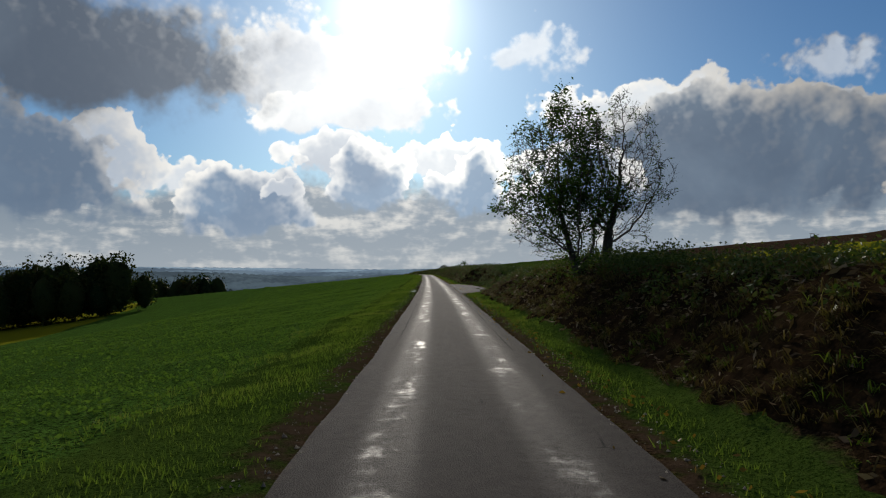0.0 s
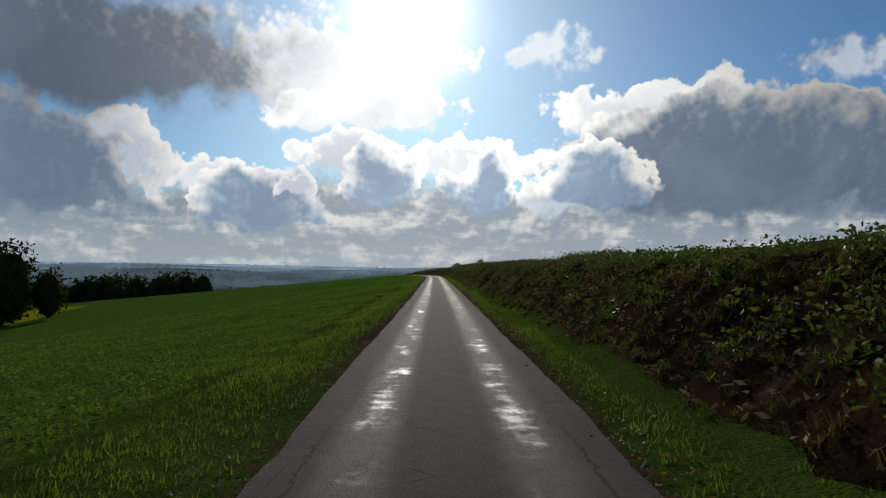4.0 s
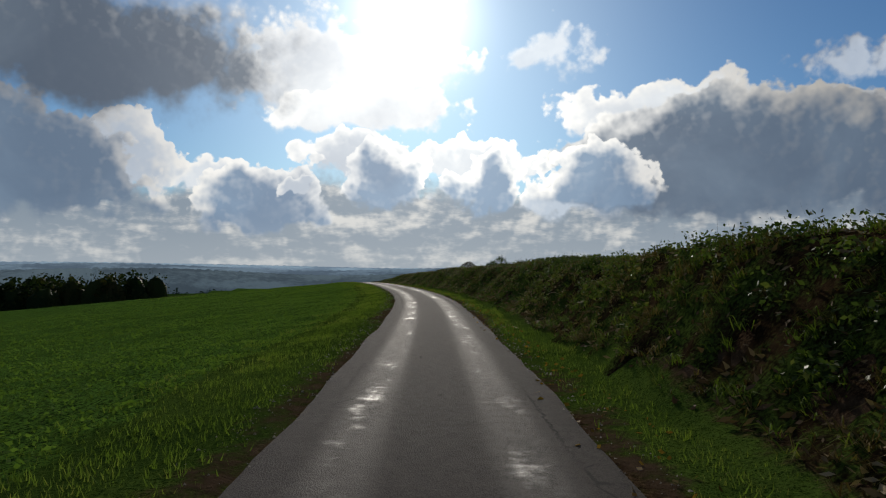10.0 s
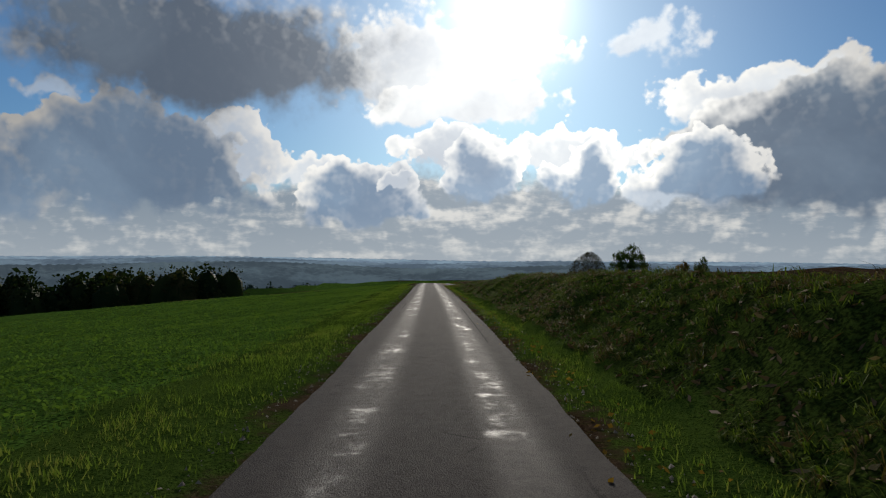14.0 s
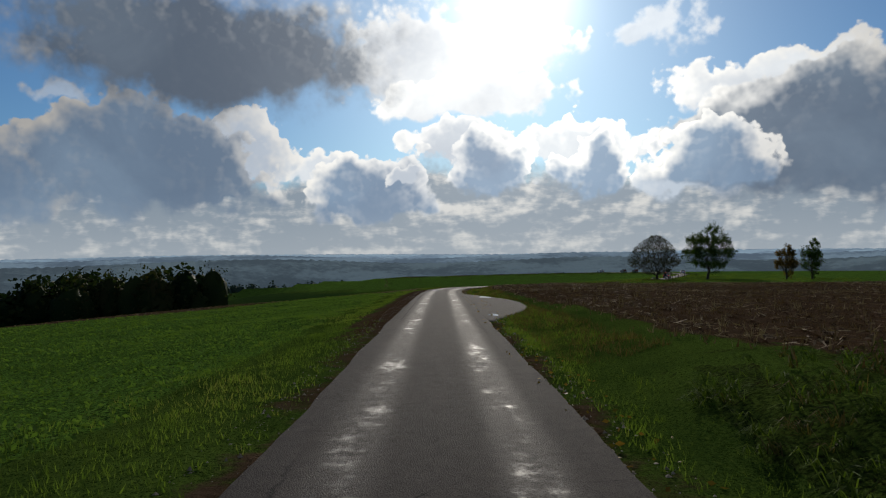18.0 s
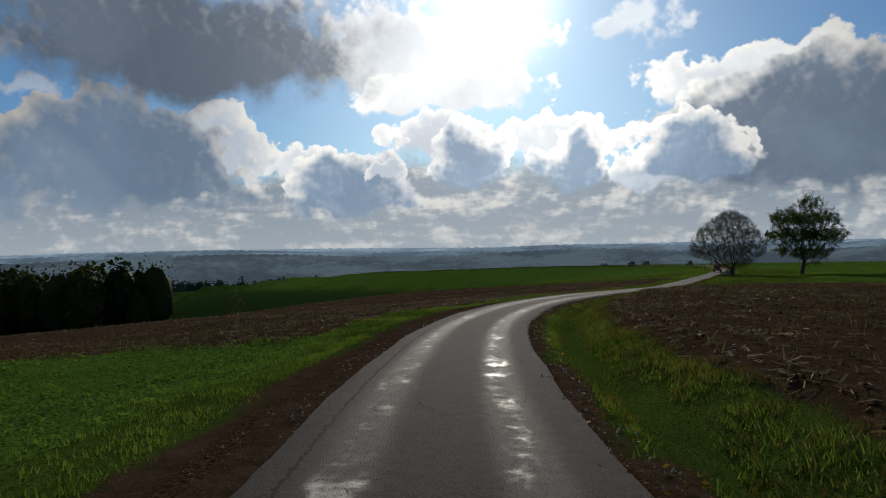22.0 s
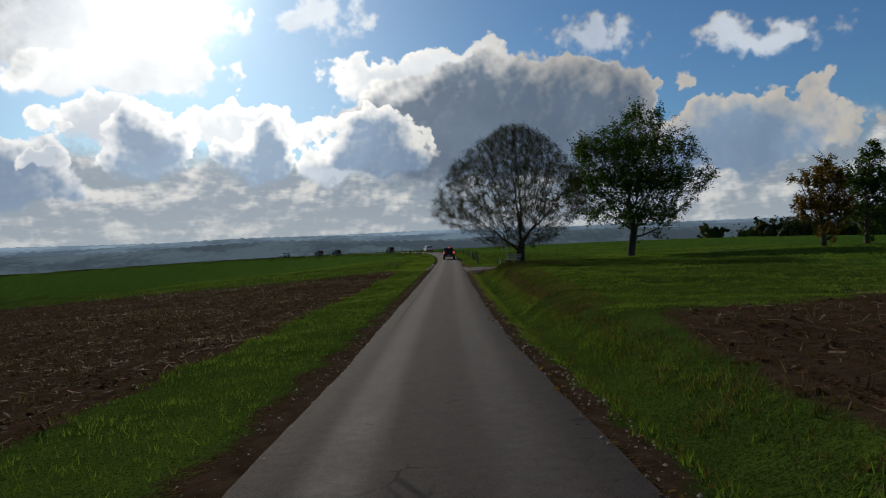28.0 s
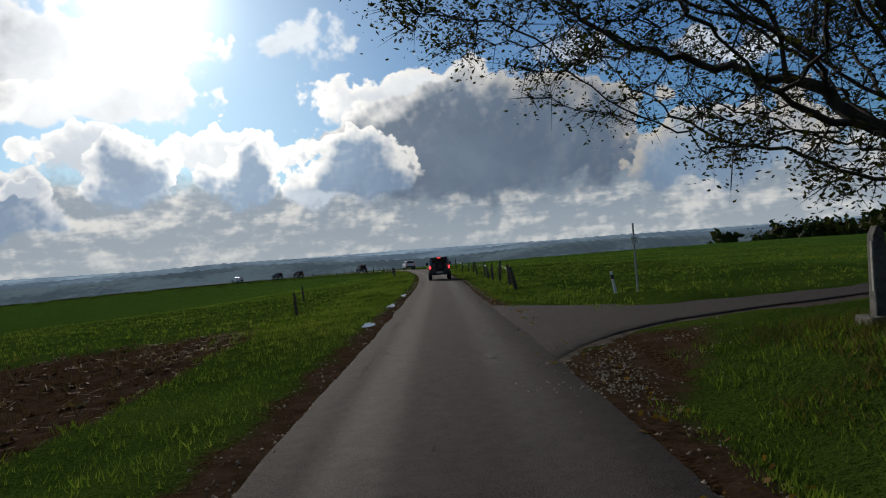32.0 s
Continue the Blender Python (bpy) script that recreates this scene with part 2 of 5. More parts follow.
def leafy(name, tones, through_light=.35, rough=.7, patch=.25, vary=.65, gloss=.015):
    """Blades and leaves: tone by piece and by patch, and light that shines through."""
    m, g, bsdf, out = material(name)
    isl = g.add("ShaderNodeNewGeometry").outputs["Random Per Island"]
    co = g.add("ShaderNodeTexCoord").outputs["Object"]
    f = g.math("ADD", g.math("MULTIPLY", isl, vary), g.math("MULTIPLY_ADD", g.noise(co, patch, 3.0), 1.6, .03 - vary), clamp=True)
    ramp = g.add("ShaderNodeValToRGB")
    ramp.color_ramp.interpolation = "LINEAR"
    els = ramp.color_ramp.elements
    while len(els) < len(tones):
        els.new(.5)
    for i, t in enumerate(tones):
        els[i].position, els[i].color = i / (len(tones) - 1), (*t, 1)
    g.link(f, ramp.inputs[0])
    g.link(ramp.outputs[0], bsdf.inputs["Base Color"])
    bsdf.inputs["Roughness"].default_value = rough
    bsdf.inputs["Specular IOR Level"].default_value = gloss
    tr = g.add("ShaderNodeBsdfTranslucent")
    g.link(g.mix(1.0, ramp.outputs[0], (1.15, 1.25, .55), "MULTIPLY"), tr.inputs[0])
    mx = g.add("ShaderNodeMixShader")
    mx.inputs[0].default_value = through_light
    g.link(bsdf.outputs[0], mx.inputs[1])
    g.link(tr.outputs[0], mx.inputs[2])
    g.link(mx.outputs[0], out.inputs[0])
    return m


def ground_material():
    """One sheet: grass, crop, bare soil, weighted by what grows where."""
    m, g, bsdf, _ = material("ground")
    co = g.add("ShaderNodeTexCoord").outputs["Object"]
    n1, n2, n3 = g.noise(co, .35, 5.0), g.noise(co, 3.0, 6.0, .65), g.noise(co, 22.0, 5.0, .7)

    def weight(name):
        a = g.add("ShaderNodeAttribute", attribute_name=name)
        return g.smooth(g.math("MULTIPLY_ADD", g.math("SUBTRACT", n2, .5), .9, a.outputs["Fac"]), .35, .65)

    n4 = g.noise(co, 60.0, 4.0, .75)
    leaf = g.add("ShaderNodeTexVoronoi")
    g.link(co, leaf.inputs["Vector"])
    leaf.inputs["Scale"].default_value = 17.0
    grass = g.mix(g.smooth(n1, .3, .7), (.036, .066, .012), (.064, .106, .018))
    grass = g.mix(g.smooth(g.math("MULTIPLY_ADD", n4, .6, g.math("MULTIPLY", n3, .4)), .54, .40), grass, (.009, .017, .003))
    grass = g.mix(g.smooth(n3, .5, .85), grass, (.070, .092, .018))
    crop = g.mix(g.smooth(n1, .3, .7), (.060, .122, .019), (.080, .158, .025))
    crop = g.mix(g.smooth(n3, .55, .85), crop, (.05, .06, .015))
    crop = g.mix(g.smooth(g.math("MULTIPLY_ADD", n4, .5, leaf.outputs["Distance"]), .66, .98), crop, (.020, .038, .008))
    soil = g.mix(g.smooth(n2, .3, .7), (.034, .0215, .0135), (.068, .046, .030))
    soil = g.mix(g.smooth(n3, .55, .8), soil, (.105, .074, .050))
    rows = g.math("SINE", g.math("MULTIPLY_ADD", g.add("ShaderNodeAttribute", attribute_name="offset").outputs["Fac"], 2 * math.pi / .75, g.math("MULTIPLY", n2, 2.0)))
    furrow = g.smooth(rows, -.2, .9)
    soil = g.mix(g.math("MULTIPLY", furrow, .8), soil, g.mix(g.smooth(n3, .4, .65), (.012, .006, .0035), (.10, .064, .035)))
    col = g.mix(weight("crop"), grass, crop)
    col = g.mix(weight("soil"), col, soil)
    col = g.mix(weight("straw"), col, g.mix(n2, (.15, .165, .010), (.24, .22, .016)))
    # leafless far fields: the plants' own shade is put into darker greens
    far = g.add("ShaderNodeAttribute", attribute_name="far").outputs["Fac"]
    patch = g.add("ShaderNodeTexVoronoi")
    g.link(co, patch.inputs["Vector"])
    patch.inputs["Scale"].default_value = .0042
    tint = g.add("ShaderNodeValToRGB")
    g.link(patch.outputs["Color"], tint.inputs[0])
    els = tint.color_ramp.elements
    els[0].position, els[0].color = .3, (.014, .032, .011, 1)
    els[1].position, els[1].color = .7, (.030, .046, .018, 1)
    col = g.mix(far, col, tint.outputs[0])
    g.link(col, bsdf.inputs["Base Color"])
    bsdf.inputs["Roughness"].default_value = 1.0
    bsdf.inputs["Specular IOR Level"].default_value = 0.0
    bump(g, bsdf, g.math("ADD", n2, g.math("MULTIPLY", n3, .5)), .9, .12)
    return m


def asphalt_material(tracks=1.0):
    """Worn damp asphalt: the wheel tracks polished and wet, the middle and the edges dry and coarse."""
    m, g, bsdf, _ = material("damp_asphalt")
    uv = g.add("ShaderNodeUVMap", uv_map="road").outputs[0]
    sep = g.add("ShaderNodeSeparateXYZ")
    g.link(uv, sep.inputs[0])
    u, s = sep.outputs[0], sep.outputs[1]
    co = g.add("ShaderNodeTexCoord").outputs["Object"]
    stretch = g.add("ShaderNodeMapping")
    g.link(uv, stretch.inputs[0])
    stretch.inputs["Scale"].default_value = (2.0, .55, 1)
    n1, n2 = g.noise(stretch.outputs[0], 1.0, 5.0, .6), g.noise(co, 6.0, 6.0, .65)
    fleck = g.add("ShaderNodeMapping")
    g.link(uv, fleck.inputs[0])
    fleck.inputs["Scale"].default_value = (1.1, 2.6, 1)
    n3 = g.noise(fleck.outputs[0], 1.0, 4.0, .65)
    chip = g.add("ShaderNodeTexVoronoi")
    g.link(co, chip.inputs["Vector"])
    chip.inputs["Scale"].default_value = 70.0
    grain = chip.outputs["Distance"]
    wheel = g.math("ABSOLUTE", g.math("SUBTRACT", g.math("ABSOLUTE", u), .78))
    track = g.math("MULTIPLY", g.smooth(wheel, .5, .08), tracks)
    wet_here = g.add("ShaderNodeAttribute", attribute_name="damp").outputs["Fac"]
    wet = g.smooth(g.math("ADD", g.math("MULTIPLY", track, .22), g.math("MULTIPLY_ADD", n1, .75, g.math("MULTIPLY_ADD", n2, .30, g.math("MULTIPLY", n3, .42)))), .95, 1.18)
    wet = g.math("MULTIPLY", wet, wet_here)
    col = g.mix(g.smooth(n2, .3, .7), (.019, .0165, .0158), (.037, .0318, .0300))
    col = g.mix(g.smooth(grain, .25, .6, .0, .5), col, (.078, .067, .061))
    edge = g.smooth(g.math("ADD", g.math("ABSOLUTE", u), g.math("MULTIPLY", n2, .5)), 1.75, 2.05)
    col = g.mix(g.math("MULTIPLY", edge, .7), col, (.085, .066, .045))
    col = g.mix(g.math("MULTIPLY", wet, .55), col, (.018, .018, .019))
    # a seam that comes and goes near the edge, and a few cracks across
    seam = g.math("ABSOLUTE", g.math("ADD", g.math("SUBTRACT", g.math("ABSOLUTE", u), 1.22), g.math("MULTIPLY_ADD", n2, .22, -.11)))
    line = g.math("MULTIPLY", g.smooth(seam, .03, .004), g.smooth(g.noise(stretch.outputs[0], .12, 2.0), .5, .6))
    split = g.add("ShaderNodeTexVoronoi", feature="DISTANCE_TO_EDGE")
    g.link(co, split.inputs["Vector"])
    split.inputs["Scale"].default_value = .8
    line = g.math("MAXIMUM", line, g.math("MULTIPLY", g.smooth(split.outputs["Distance"], .016, .002), g.smooth(n1, .56, .66)))
    col = g.mix(g.math("MULTIPLY", line, .85), col, (.007, .007, .007))
    g.link(col, bsdf.inputs["Base Color"])
    g.feed(bsdf.inputs["Roughness"], g.math("MULTIPLY_ADD", wet, -.27, g.smooth(track, 0, 1, .92, .78)))
    g.feed(bsdf.inputs["Specular IOR Level"], g.math("MULTIPLY_ADD", wet, .25, .06))
    h = g.math("MULTIPLY", g.math("ADD", g.math("MULTIPLY", grain, 1.0), g.math("MULTIPLY", n2, .8)), g.math("SUBTRACT", 1.0, g.math("MULTIPLY", wet, .75)))
    bump(g, bsdf, h, .55, .012)
    return m


def bank_material():
    """Dark crumbling earth, mossy and grassed over where the bank is lush."""
    m, g, bsdf, _ = material("bank_earth")
    co = g.add("ShaderNodeTexCoord").outputs["Object"]
    n1, n2, n3 = g.noise(co, 2.6), g.noise(co, 19.0, 6.0, .65), g.noise(co, 1.1, 4.0)
    soil = g.mix(g.smooth(g.math("MULTIPLY_ADD", n1, .5, g.math("MULTIPLY", n2, .5)), .38, .62), (.010, .0070, .0038), (.036, .0225, .012))
    moss = g.mix(g.smooth(n2, .38, .62), (.013, .020, .005), (.048, .074, .014))
    lush = g.add("ShaderNodeAttribute", attribute_name="lush").outputs["Fac"]
    f = g.smooth(g.math("ADD", lush, g.math("MULTIPLY_ADD", g.math("SUBTRACT", n3, .5), 1.6, g.math("MULTIPLY", g.math("SUBTRACT", n2, .5), .8))), .35, .65)
    g.link(g.mix(f, soil, moss), bsdf.inputs["Base Color"])
    bsdf.inputs["Roughness"].default_value = 1.0
    bsdf.inputs["Specular IOR Level"].default_value = 0.0
    bump(g, bsdf, n2, 1.0, .03)
    return m


GROUND, ASPHALT, DULL_ASPHALT = ground_material(), asphalt_material(), asphalt_material(0.0)
GRASS = leafy("verge_grass", [(.040, .066, .014), (.074, .116, .022), (.114, .160, .032), (.16, .162, .052)], .45)
CROP = leafy("crop_leaf", [(.060, .104, .020), (.078, .130, .026), (.094, .150, .034)], .42, .85, .2, .6)
DRYGRASS = leafy("dry_grass", [(.032, .042, .010), (.066, .054, .020), (.130, .096, .044), (.052, .036, .018)], .30)
BANK_GRASS = leafy("bank_grass", [(.028, .048, .009), (.056, .090, .015), (.092, .130, .024), (.13, .12, .040)], .42)
WEED = leafy("bramble_leaf", [(.022, .038, .010), (.044, .070, .018), (.078, .105, .028), (.12, .095, .038)], .34, .55, .25, .65, .12)
STRAW = leafy("maize_straw", [(.072, .042, .022), (.135, .090, .052), (.30, .23, .14)], .12)
LEAF_GREEN = leafy("leaf_green", [(.018, .040, .008), (.035, .070, .014), (.075, .105, .022)], .40, .45, .6)
LEAF_THIN = leafy("leaf_turning", [(.018, .026, .008), (.035, .040, .013), (.075, .058, .02)], .30, .5, .6)
LEAF_RUST = leafy("leaf_rust", [(.05, .045, .012), (.13, .075, .02), (.20, .12, .03)], .40, .5, .6)
WOODS = leafy("woodland_leaf", [(.010, .020, .008), (.018, .032, .011), (.035, .045, .014), (.06, .05, .02)], .2, .6, .02)
# woodland leaf again, with distance haze put into paler, bluer tones
HAZED_WOODS = leafy("hazed_woodland_leaf", [(.028, .050, .042), (.040, .065, .052), (.055, .078, .058)], .1, .7, .02)
BARK = plain("bark", (.035, .028, .022), (.085, .070, .055), 6.0, .9, 0, .8, .2)
CLOD = leafy("earth_clod", [(.022, .0105, .005), (.041, .0215, .0105), (.064, .036, .019)], .0, .95)
BANK_EARTH = bank_material()
SHOULDER = plain("gritty_earth", (.040, .027, .018), (.10, .078, .058), 3.0, .95, 0, .8, .1)
GRAVEL = plain("gravel", (.10, .085, .07), (.22, .20, .17), 9.0, .9, 0, .3, .2)


def water_material():
    m, g, bsdf, _ = material("puddle_water")
    co = g.add("ShaderNodeTexCoord").outputs["Object"]
    bsdf.inputs["Base Color"].default_value = (.020, .017, .013, 1)
    g.feed(bsdf.inputs["Roughness"], g.smooth(g.noise(co, 3.0), .3, .7, .03, .12))
    bump(g, bsdf, g.noise(co, 9.0, 3.0), .06, .01)
    return m


WATER = water_material()

# ---------------------------------------------------------------- the lie of the land


def catmull(points, step):
    """A smooth line through points, a sample about every step metres."""
    p = np.array(points, float)
    p = np.vstack([2 * p[0] - p[1], p, 2 * p[-1] - p[-2]])
    out = []
    for i in range(1, len(p) - 2):
        n = max(2, int(np.linalg.norm(p[i + 1, :2] - p[i, :2]) / step))
        t = np.linspace(0, 1, n, endpoint=False)[:, None]
        a, b, c, d = p[i - 1:i + 3]
        out.append(.5 * (2 * b + (c - a) * t + (2 * a - 5 * b + 4 * c - d) * t ** 2 + (3 * b - a - 3 * c + d) * t ** 3))
    return np.vstack([*out, p[-2:-1]])


LINE = catmull(CENTRE, 1.5)
TANGENT = np.gradient(LINE[:, :2], axis=0)
TANGENT /= np.linalg.norm(TANGENT, axis=1)[:, None]
RUN = np.r_[0, np.cumsum(np.linalg.norm(np.diff(LINE[:, :2], axis=0), axis=1))]
ROAD_HALF = 1.6
ORDER = np.argsort(LINE[:, 1])
# side tracks: x, y, height over the profile; half width
TRACKS = [([(3.6, 62.5, 0), (9, 59.5, .25), (18, 55, .8), (32, 49, 1.7)], 2.2),
          ([(-24.7, 348, 0), (-24.1, 354.5, 0), (-24.7, 360.5, 0), (-26.8, 367.5, 0), (-29, 373, 0)], 1.25),
          ([(2.0, 518.2, 0), (5.7, 518.0, .02), (9.3, 518.3, .06), (15.7, 519.9, .1), (27.6, 523.9, .1), (59.5, 541, .2)], 1.15),
          ([(-4.0, 513.6, 0), (-1.7, 516.6, 0), (1.5, 518.3, 0), (4.5, 518.2, 0)], 1.4),
          ([(-1.0, 519.0, 0), (.9, 522, 0), (.7, 526.5, 0)], 1.6),
          ([(.55, 79, 0), (1.5, 75.3, 0), (2.1, 71, 0), (2.35, 66, 0), (2.4, 60, 0), (2.0, 55.5, 0), (.9, 51.5, 0), (-.5, 47.5, -.02)], 1.35)]
TRACK_LINES = [(catmull(p, 1.0), w) for p, w in TRACKS]


def ramp(v, xs, ys):
    return np.interp(v, xs, ys)


def step(v, lo, hi):
    t = np.clip((v - lo) / (hi - lo), 0, 1)
    return t * t * (3 - 2 * t)


def profile(y):
    """Height of the road's crown line over the length of the valley side."""
    z = np.interp(y, LINE[ORDER, 1], LINE[ORDER, 2])
    return z + np.where(y > 868, -(1 - np.exp(-np.maximum(y - 868, 0) / 260)) * 34, 0)


def across(x, y):
    """Signed distance from the road's middle, right positive, and the nearest sample."""
    x, y = np.atleast_1d(np.asarray(x, float)), np.atleast_1d(np.asarray(y, float))
    u, k = np.empty(len(x)), np.empty(len(x), int)
    if len(x) and np.abs(x).max() < 90 and y.max() < 640:
        base = np.interp(y, LINE[ORDER, 1], ORDER).astype(int)
        for a in range(0, len(x), 60000):
            j0 = np.clip(base[a:a + 60000, None] + np.arange(-32, 33)[None, :], 0, len(LINE) - 1)
            dx, dy = x[a:a + 60000, None] - LINE[j0, 0], y[a:a + 60000, None] - LINE[j0, 1]
            d = dx * dx + dy * dy
            j = d.argmin(1)
            r = np.arange(len(j))
            kk = j0[r, j]
            t = TANGENT[kk]
            u[a:a + 60000], k[a:a + 60000] = np.sign(dx[r, j] * t[:, 1] - dy[r, j] * t[:, 0]) * np.sqrt(d[r, j]), kk
        return u, k
    for a in range(0, len(x), 20000):
        dx, dy = x[a:a + 20000, None] - LINE[None, :, 0], y[a:a + 20000, None] - LINE[None, :, 1]
        d = dx * dx + dy * dy
        j = d.argmin(1)
        r = np.arange(len(j))
        t = TANGENT[j]
        side = dx[r, j] * t[:, 1] - dy[r, j] * t[:, 0]
        u[a:a + 20000], k[a:a + 20000] = np.sign(side) * np.sqrt(d[r, j]), j
    return u, k


def wobble(x, y, size, seed=0.0):
    """Cheap smooth unevenness between -1 and 1."""
    a, b = x / size + seed, y / size - seed
    return (np.sin(a * 1.7 + 1.3 * np.sin(b * 1.1)) + np.sin(b * 1.9 + 1.7 * np.sin(a * .8 + seed)) + np.sin((a + b) * 1.3 + seed * 2)) / 3


def height(x, y):
    x, y = np.atleast_1d(np.asarray(x, float)), np.atleast_1d(np.asarray(y, float))
    u, k = across(x, y)
    z = profile(y)
    left, right = np.maximum(-u - 2.4, 0), np.maximum(u, 0)
    # left: the field tilts down into the valley
    grade = ramp(y, [-50, 200, 320, 380, 440, 520, 565, 640, 720], [.167, .167, .127, .097, .066, .040, .048, .12, .17])
    drop = grade * np.minimum(left, ramp(y, [560, 700], [130, 62])) + .07 * np.clip(left - 130, 0, 380)
    drop = drop + ramp(y, [380, 480], [0, .0014]) * np.clip(left - 40, 0, 110) ** 2
    z = z - drop * np.where(u < 0, 1, 0)
    # right: a cut bank, the field rising behind it, flattening out further along
    bank = ramp(y, [-80, 36, 44, 52, 61, 68, 78, 200, 250, 305, 330, 343, 365, 460, 474, 482, 505, 513, 530, 545], [1.6, 1.6, 1.3, .5, .7, 1.45, 1.75, 1.9, 1.75, 1.2, .55, .2, .25, .25, .35, .75, .75, .2, .1, .15])
    toe, top = ramp(y, [300, 350], [2.7, 2.7]), ramp(y, [250, 350, 470, 490], [5.0, 5.2, 5.0, 4.7])
    hill = ramp(y, [-100, 160, 240, 300, 340, 375], [.100, .108, .080, .042, .012, .0])
    rise = bank * step(right + .25 * wobble(x, y, 2.1), toe, top) + hill * (.80 * np.clip(right - 5, 0, 95) + 1.28 * np.clip(right - 100, 0, 55)) + .1 * hill * np.clip(right - 155, 0, 500)
    ditch = ramp(y, [280, 320, 340, 368, 490, 505, 520], [0, .25, .1, .38, .42, .3, .05])
    rise = rise - ditch * np.exp(-((right - 2.75) / .55) ** 2)
    fall = ramp(y, [420, 560], [0, 1]) * .00022 * np.clip(right - 60, 0, 260) ** 2 + ramp(y, [300, 420], [0, .02]) * np.clip(right - 160, 0, 700)
    z = z + (rise - fall) * np.where(u > 0, 1, 0)
    rough = step(np.abs(u), 2.0, 4.0)
    z = z + rough * (.07 * wobble(x, y, 1.1) + .05 * wobble(x, y, .45, 3.0) + .16 * wobble(x, y, 6.0, 1.0)) - .035 * step(np.abs(u), 1.6, 2.3)
    z = z + step(np.abs(u), 30, 200) * 1.2 * wobble(x, y, 70.0, 2.0)
    for line, half in TRACK_LINES:
        near = (x > line[:, 0].min() - 8) & (x < line[:, 0].max() + 8) & (y > line[:, 1].min() - 8) & (y < line[:, 1].max() + 8)
        if near.any():
            d = np.hypot(x[near, None] - line[None, :, 0], y[near, None] - line[None, :, 1])
            j = d.argmin(1)
            w = step(d[np.arange(len(j)), j], half + 2.2, half + .5)
            z[near] = z[near] * (1 - w) + (profile(line[j, 1]) + line[j, 2] - .035) * w
    bed = step(np.abs(u), ROAD_HALF + .35, ROAD_HALF - .05)
    return z * (1 - bed) + (LINE[k, 2] - .07) * bed


def ground_at(x, y):
    return float(height([x], [y])[0])


def mesh_of(name, verts, faces, mats, smooth=False):
    """A mesh from arrays of corners and of three- or four-sided faces."""
    me = bpy.data.meshes.new(name)
    verts, faces = np.ascontiguousarray(verts, dtype=np.float32), np.ascontiguousarray(faces, dtype=np.int32)
    n = faces.shape[1]
    me.vertices.add(len(verts))
    me.vertices.foreach_set("co", verts.ravel())
    me.loops.add(faces.size)
    me.loops.foreach_set("vertex_index", faces.ravel())
    me.polygons.add(len(faces))
    me.polygons.foreach_set("loop_start", np.arange(0, faces.size, n, dtype=np.int32))
    if smooth:
        me.polygons.foreach_set("use_smooth", np.ones(len(faces), bool))
    for m in (mats if isinstance(mats, (list, tuple)) else [mats]):
        me.materials.append(m)
    me.update(calc_edges=True)
    return me


def spread(lo, hi, fine_lo, fine_hi, fine, grow):
    """Grid lines: even in the middle, wider and wider outwards."""
    mid = list(np.arange(fine_lo, fine_hi + 1e-6, fine))
    d, v = fine, mid[-1]
    while v < hi:
        d *= grow
        v += d
        mid.append(min(v, hi))
    d, v, pre = fine, mid[0], []
    while v > lo:
        d *= grow
        v -= d
        pre.append(max(v, lo))
    return np.array(pre[::-1] + mid)


def dirt_zone(x, y, u):
    """Where the bare, harvested maize ground lies."""
    left = step(-u, 4.6, 5.4) * step(y, 398, 404) * step(y, 530, 522) * step(-u, 74, 70)
    edge = ramp(y, [355, 380, 462, 470], [4.9, 3.6, 3.6, 4.6])
    right = step(u, edge, edge + .8) * step(y, 296, 312) * step(y, 473, 467) * step(u, 62, 58)
    up = np.maximum(step(u, 7.5, 9) * step(y, 200, 245), step(u, 22, 25)) * step(y, 312, 290)
    bare = step(u, 2.9, 3.3) * step(u, 5.6, 4.6) * step(y, 300, 250) * .85
    grit = .62 * step(np.abs(u), 2.3, 1.9) + .25 * step(y, 360, 385) * step(y, 560, 520) * step(np.abs(u + .2), 2.9, 2.2)
    along = np.clip(((x + 3.3) * 3.3 + (y - 510.9) * 3.7) / 24.6, 0, 1)
    corner = .95 * np.exp(-((x + 3.3 - 3.3 * along) ** 2 + (y - 510.9 - 3.7 * along) ** 2) / 1.1)
    slope = .6 * step(u, 3.2, 3.5) * step(u, 4.4, 3.9) * step(y, 474, 480) * step(y, 510, 506)
    mound = .7 * np.exp(-((x + .3) ** 2 + (y - 507.2) ** 2) / 2.5)
    mud = .85 * step(-u, 3.0, 2.6) * step(y, 332, 350) * step(y, 436, 414) * step(-u, 0, .5) + .8 * step(u, 2.3, 2.0) * step(u, 0, .5) * step(y, 368, 378) * step(y, 420, 404)
    rim = .8 * step(x, 4.5, 3.9) * step(x, 2, 2.5) * step(y, 50.5, 53) * step(y, 72, 68)
    return np.maximum.reduce([left, right, up, bare, grit, mound, corner, slope, mud, rim])


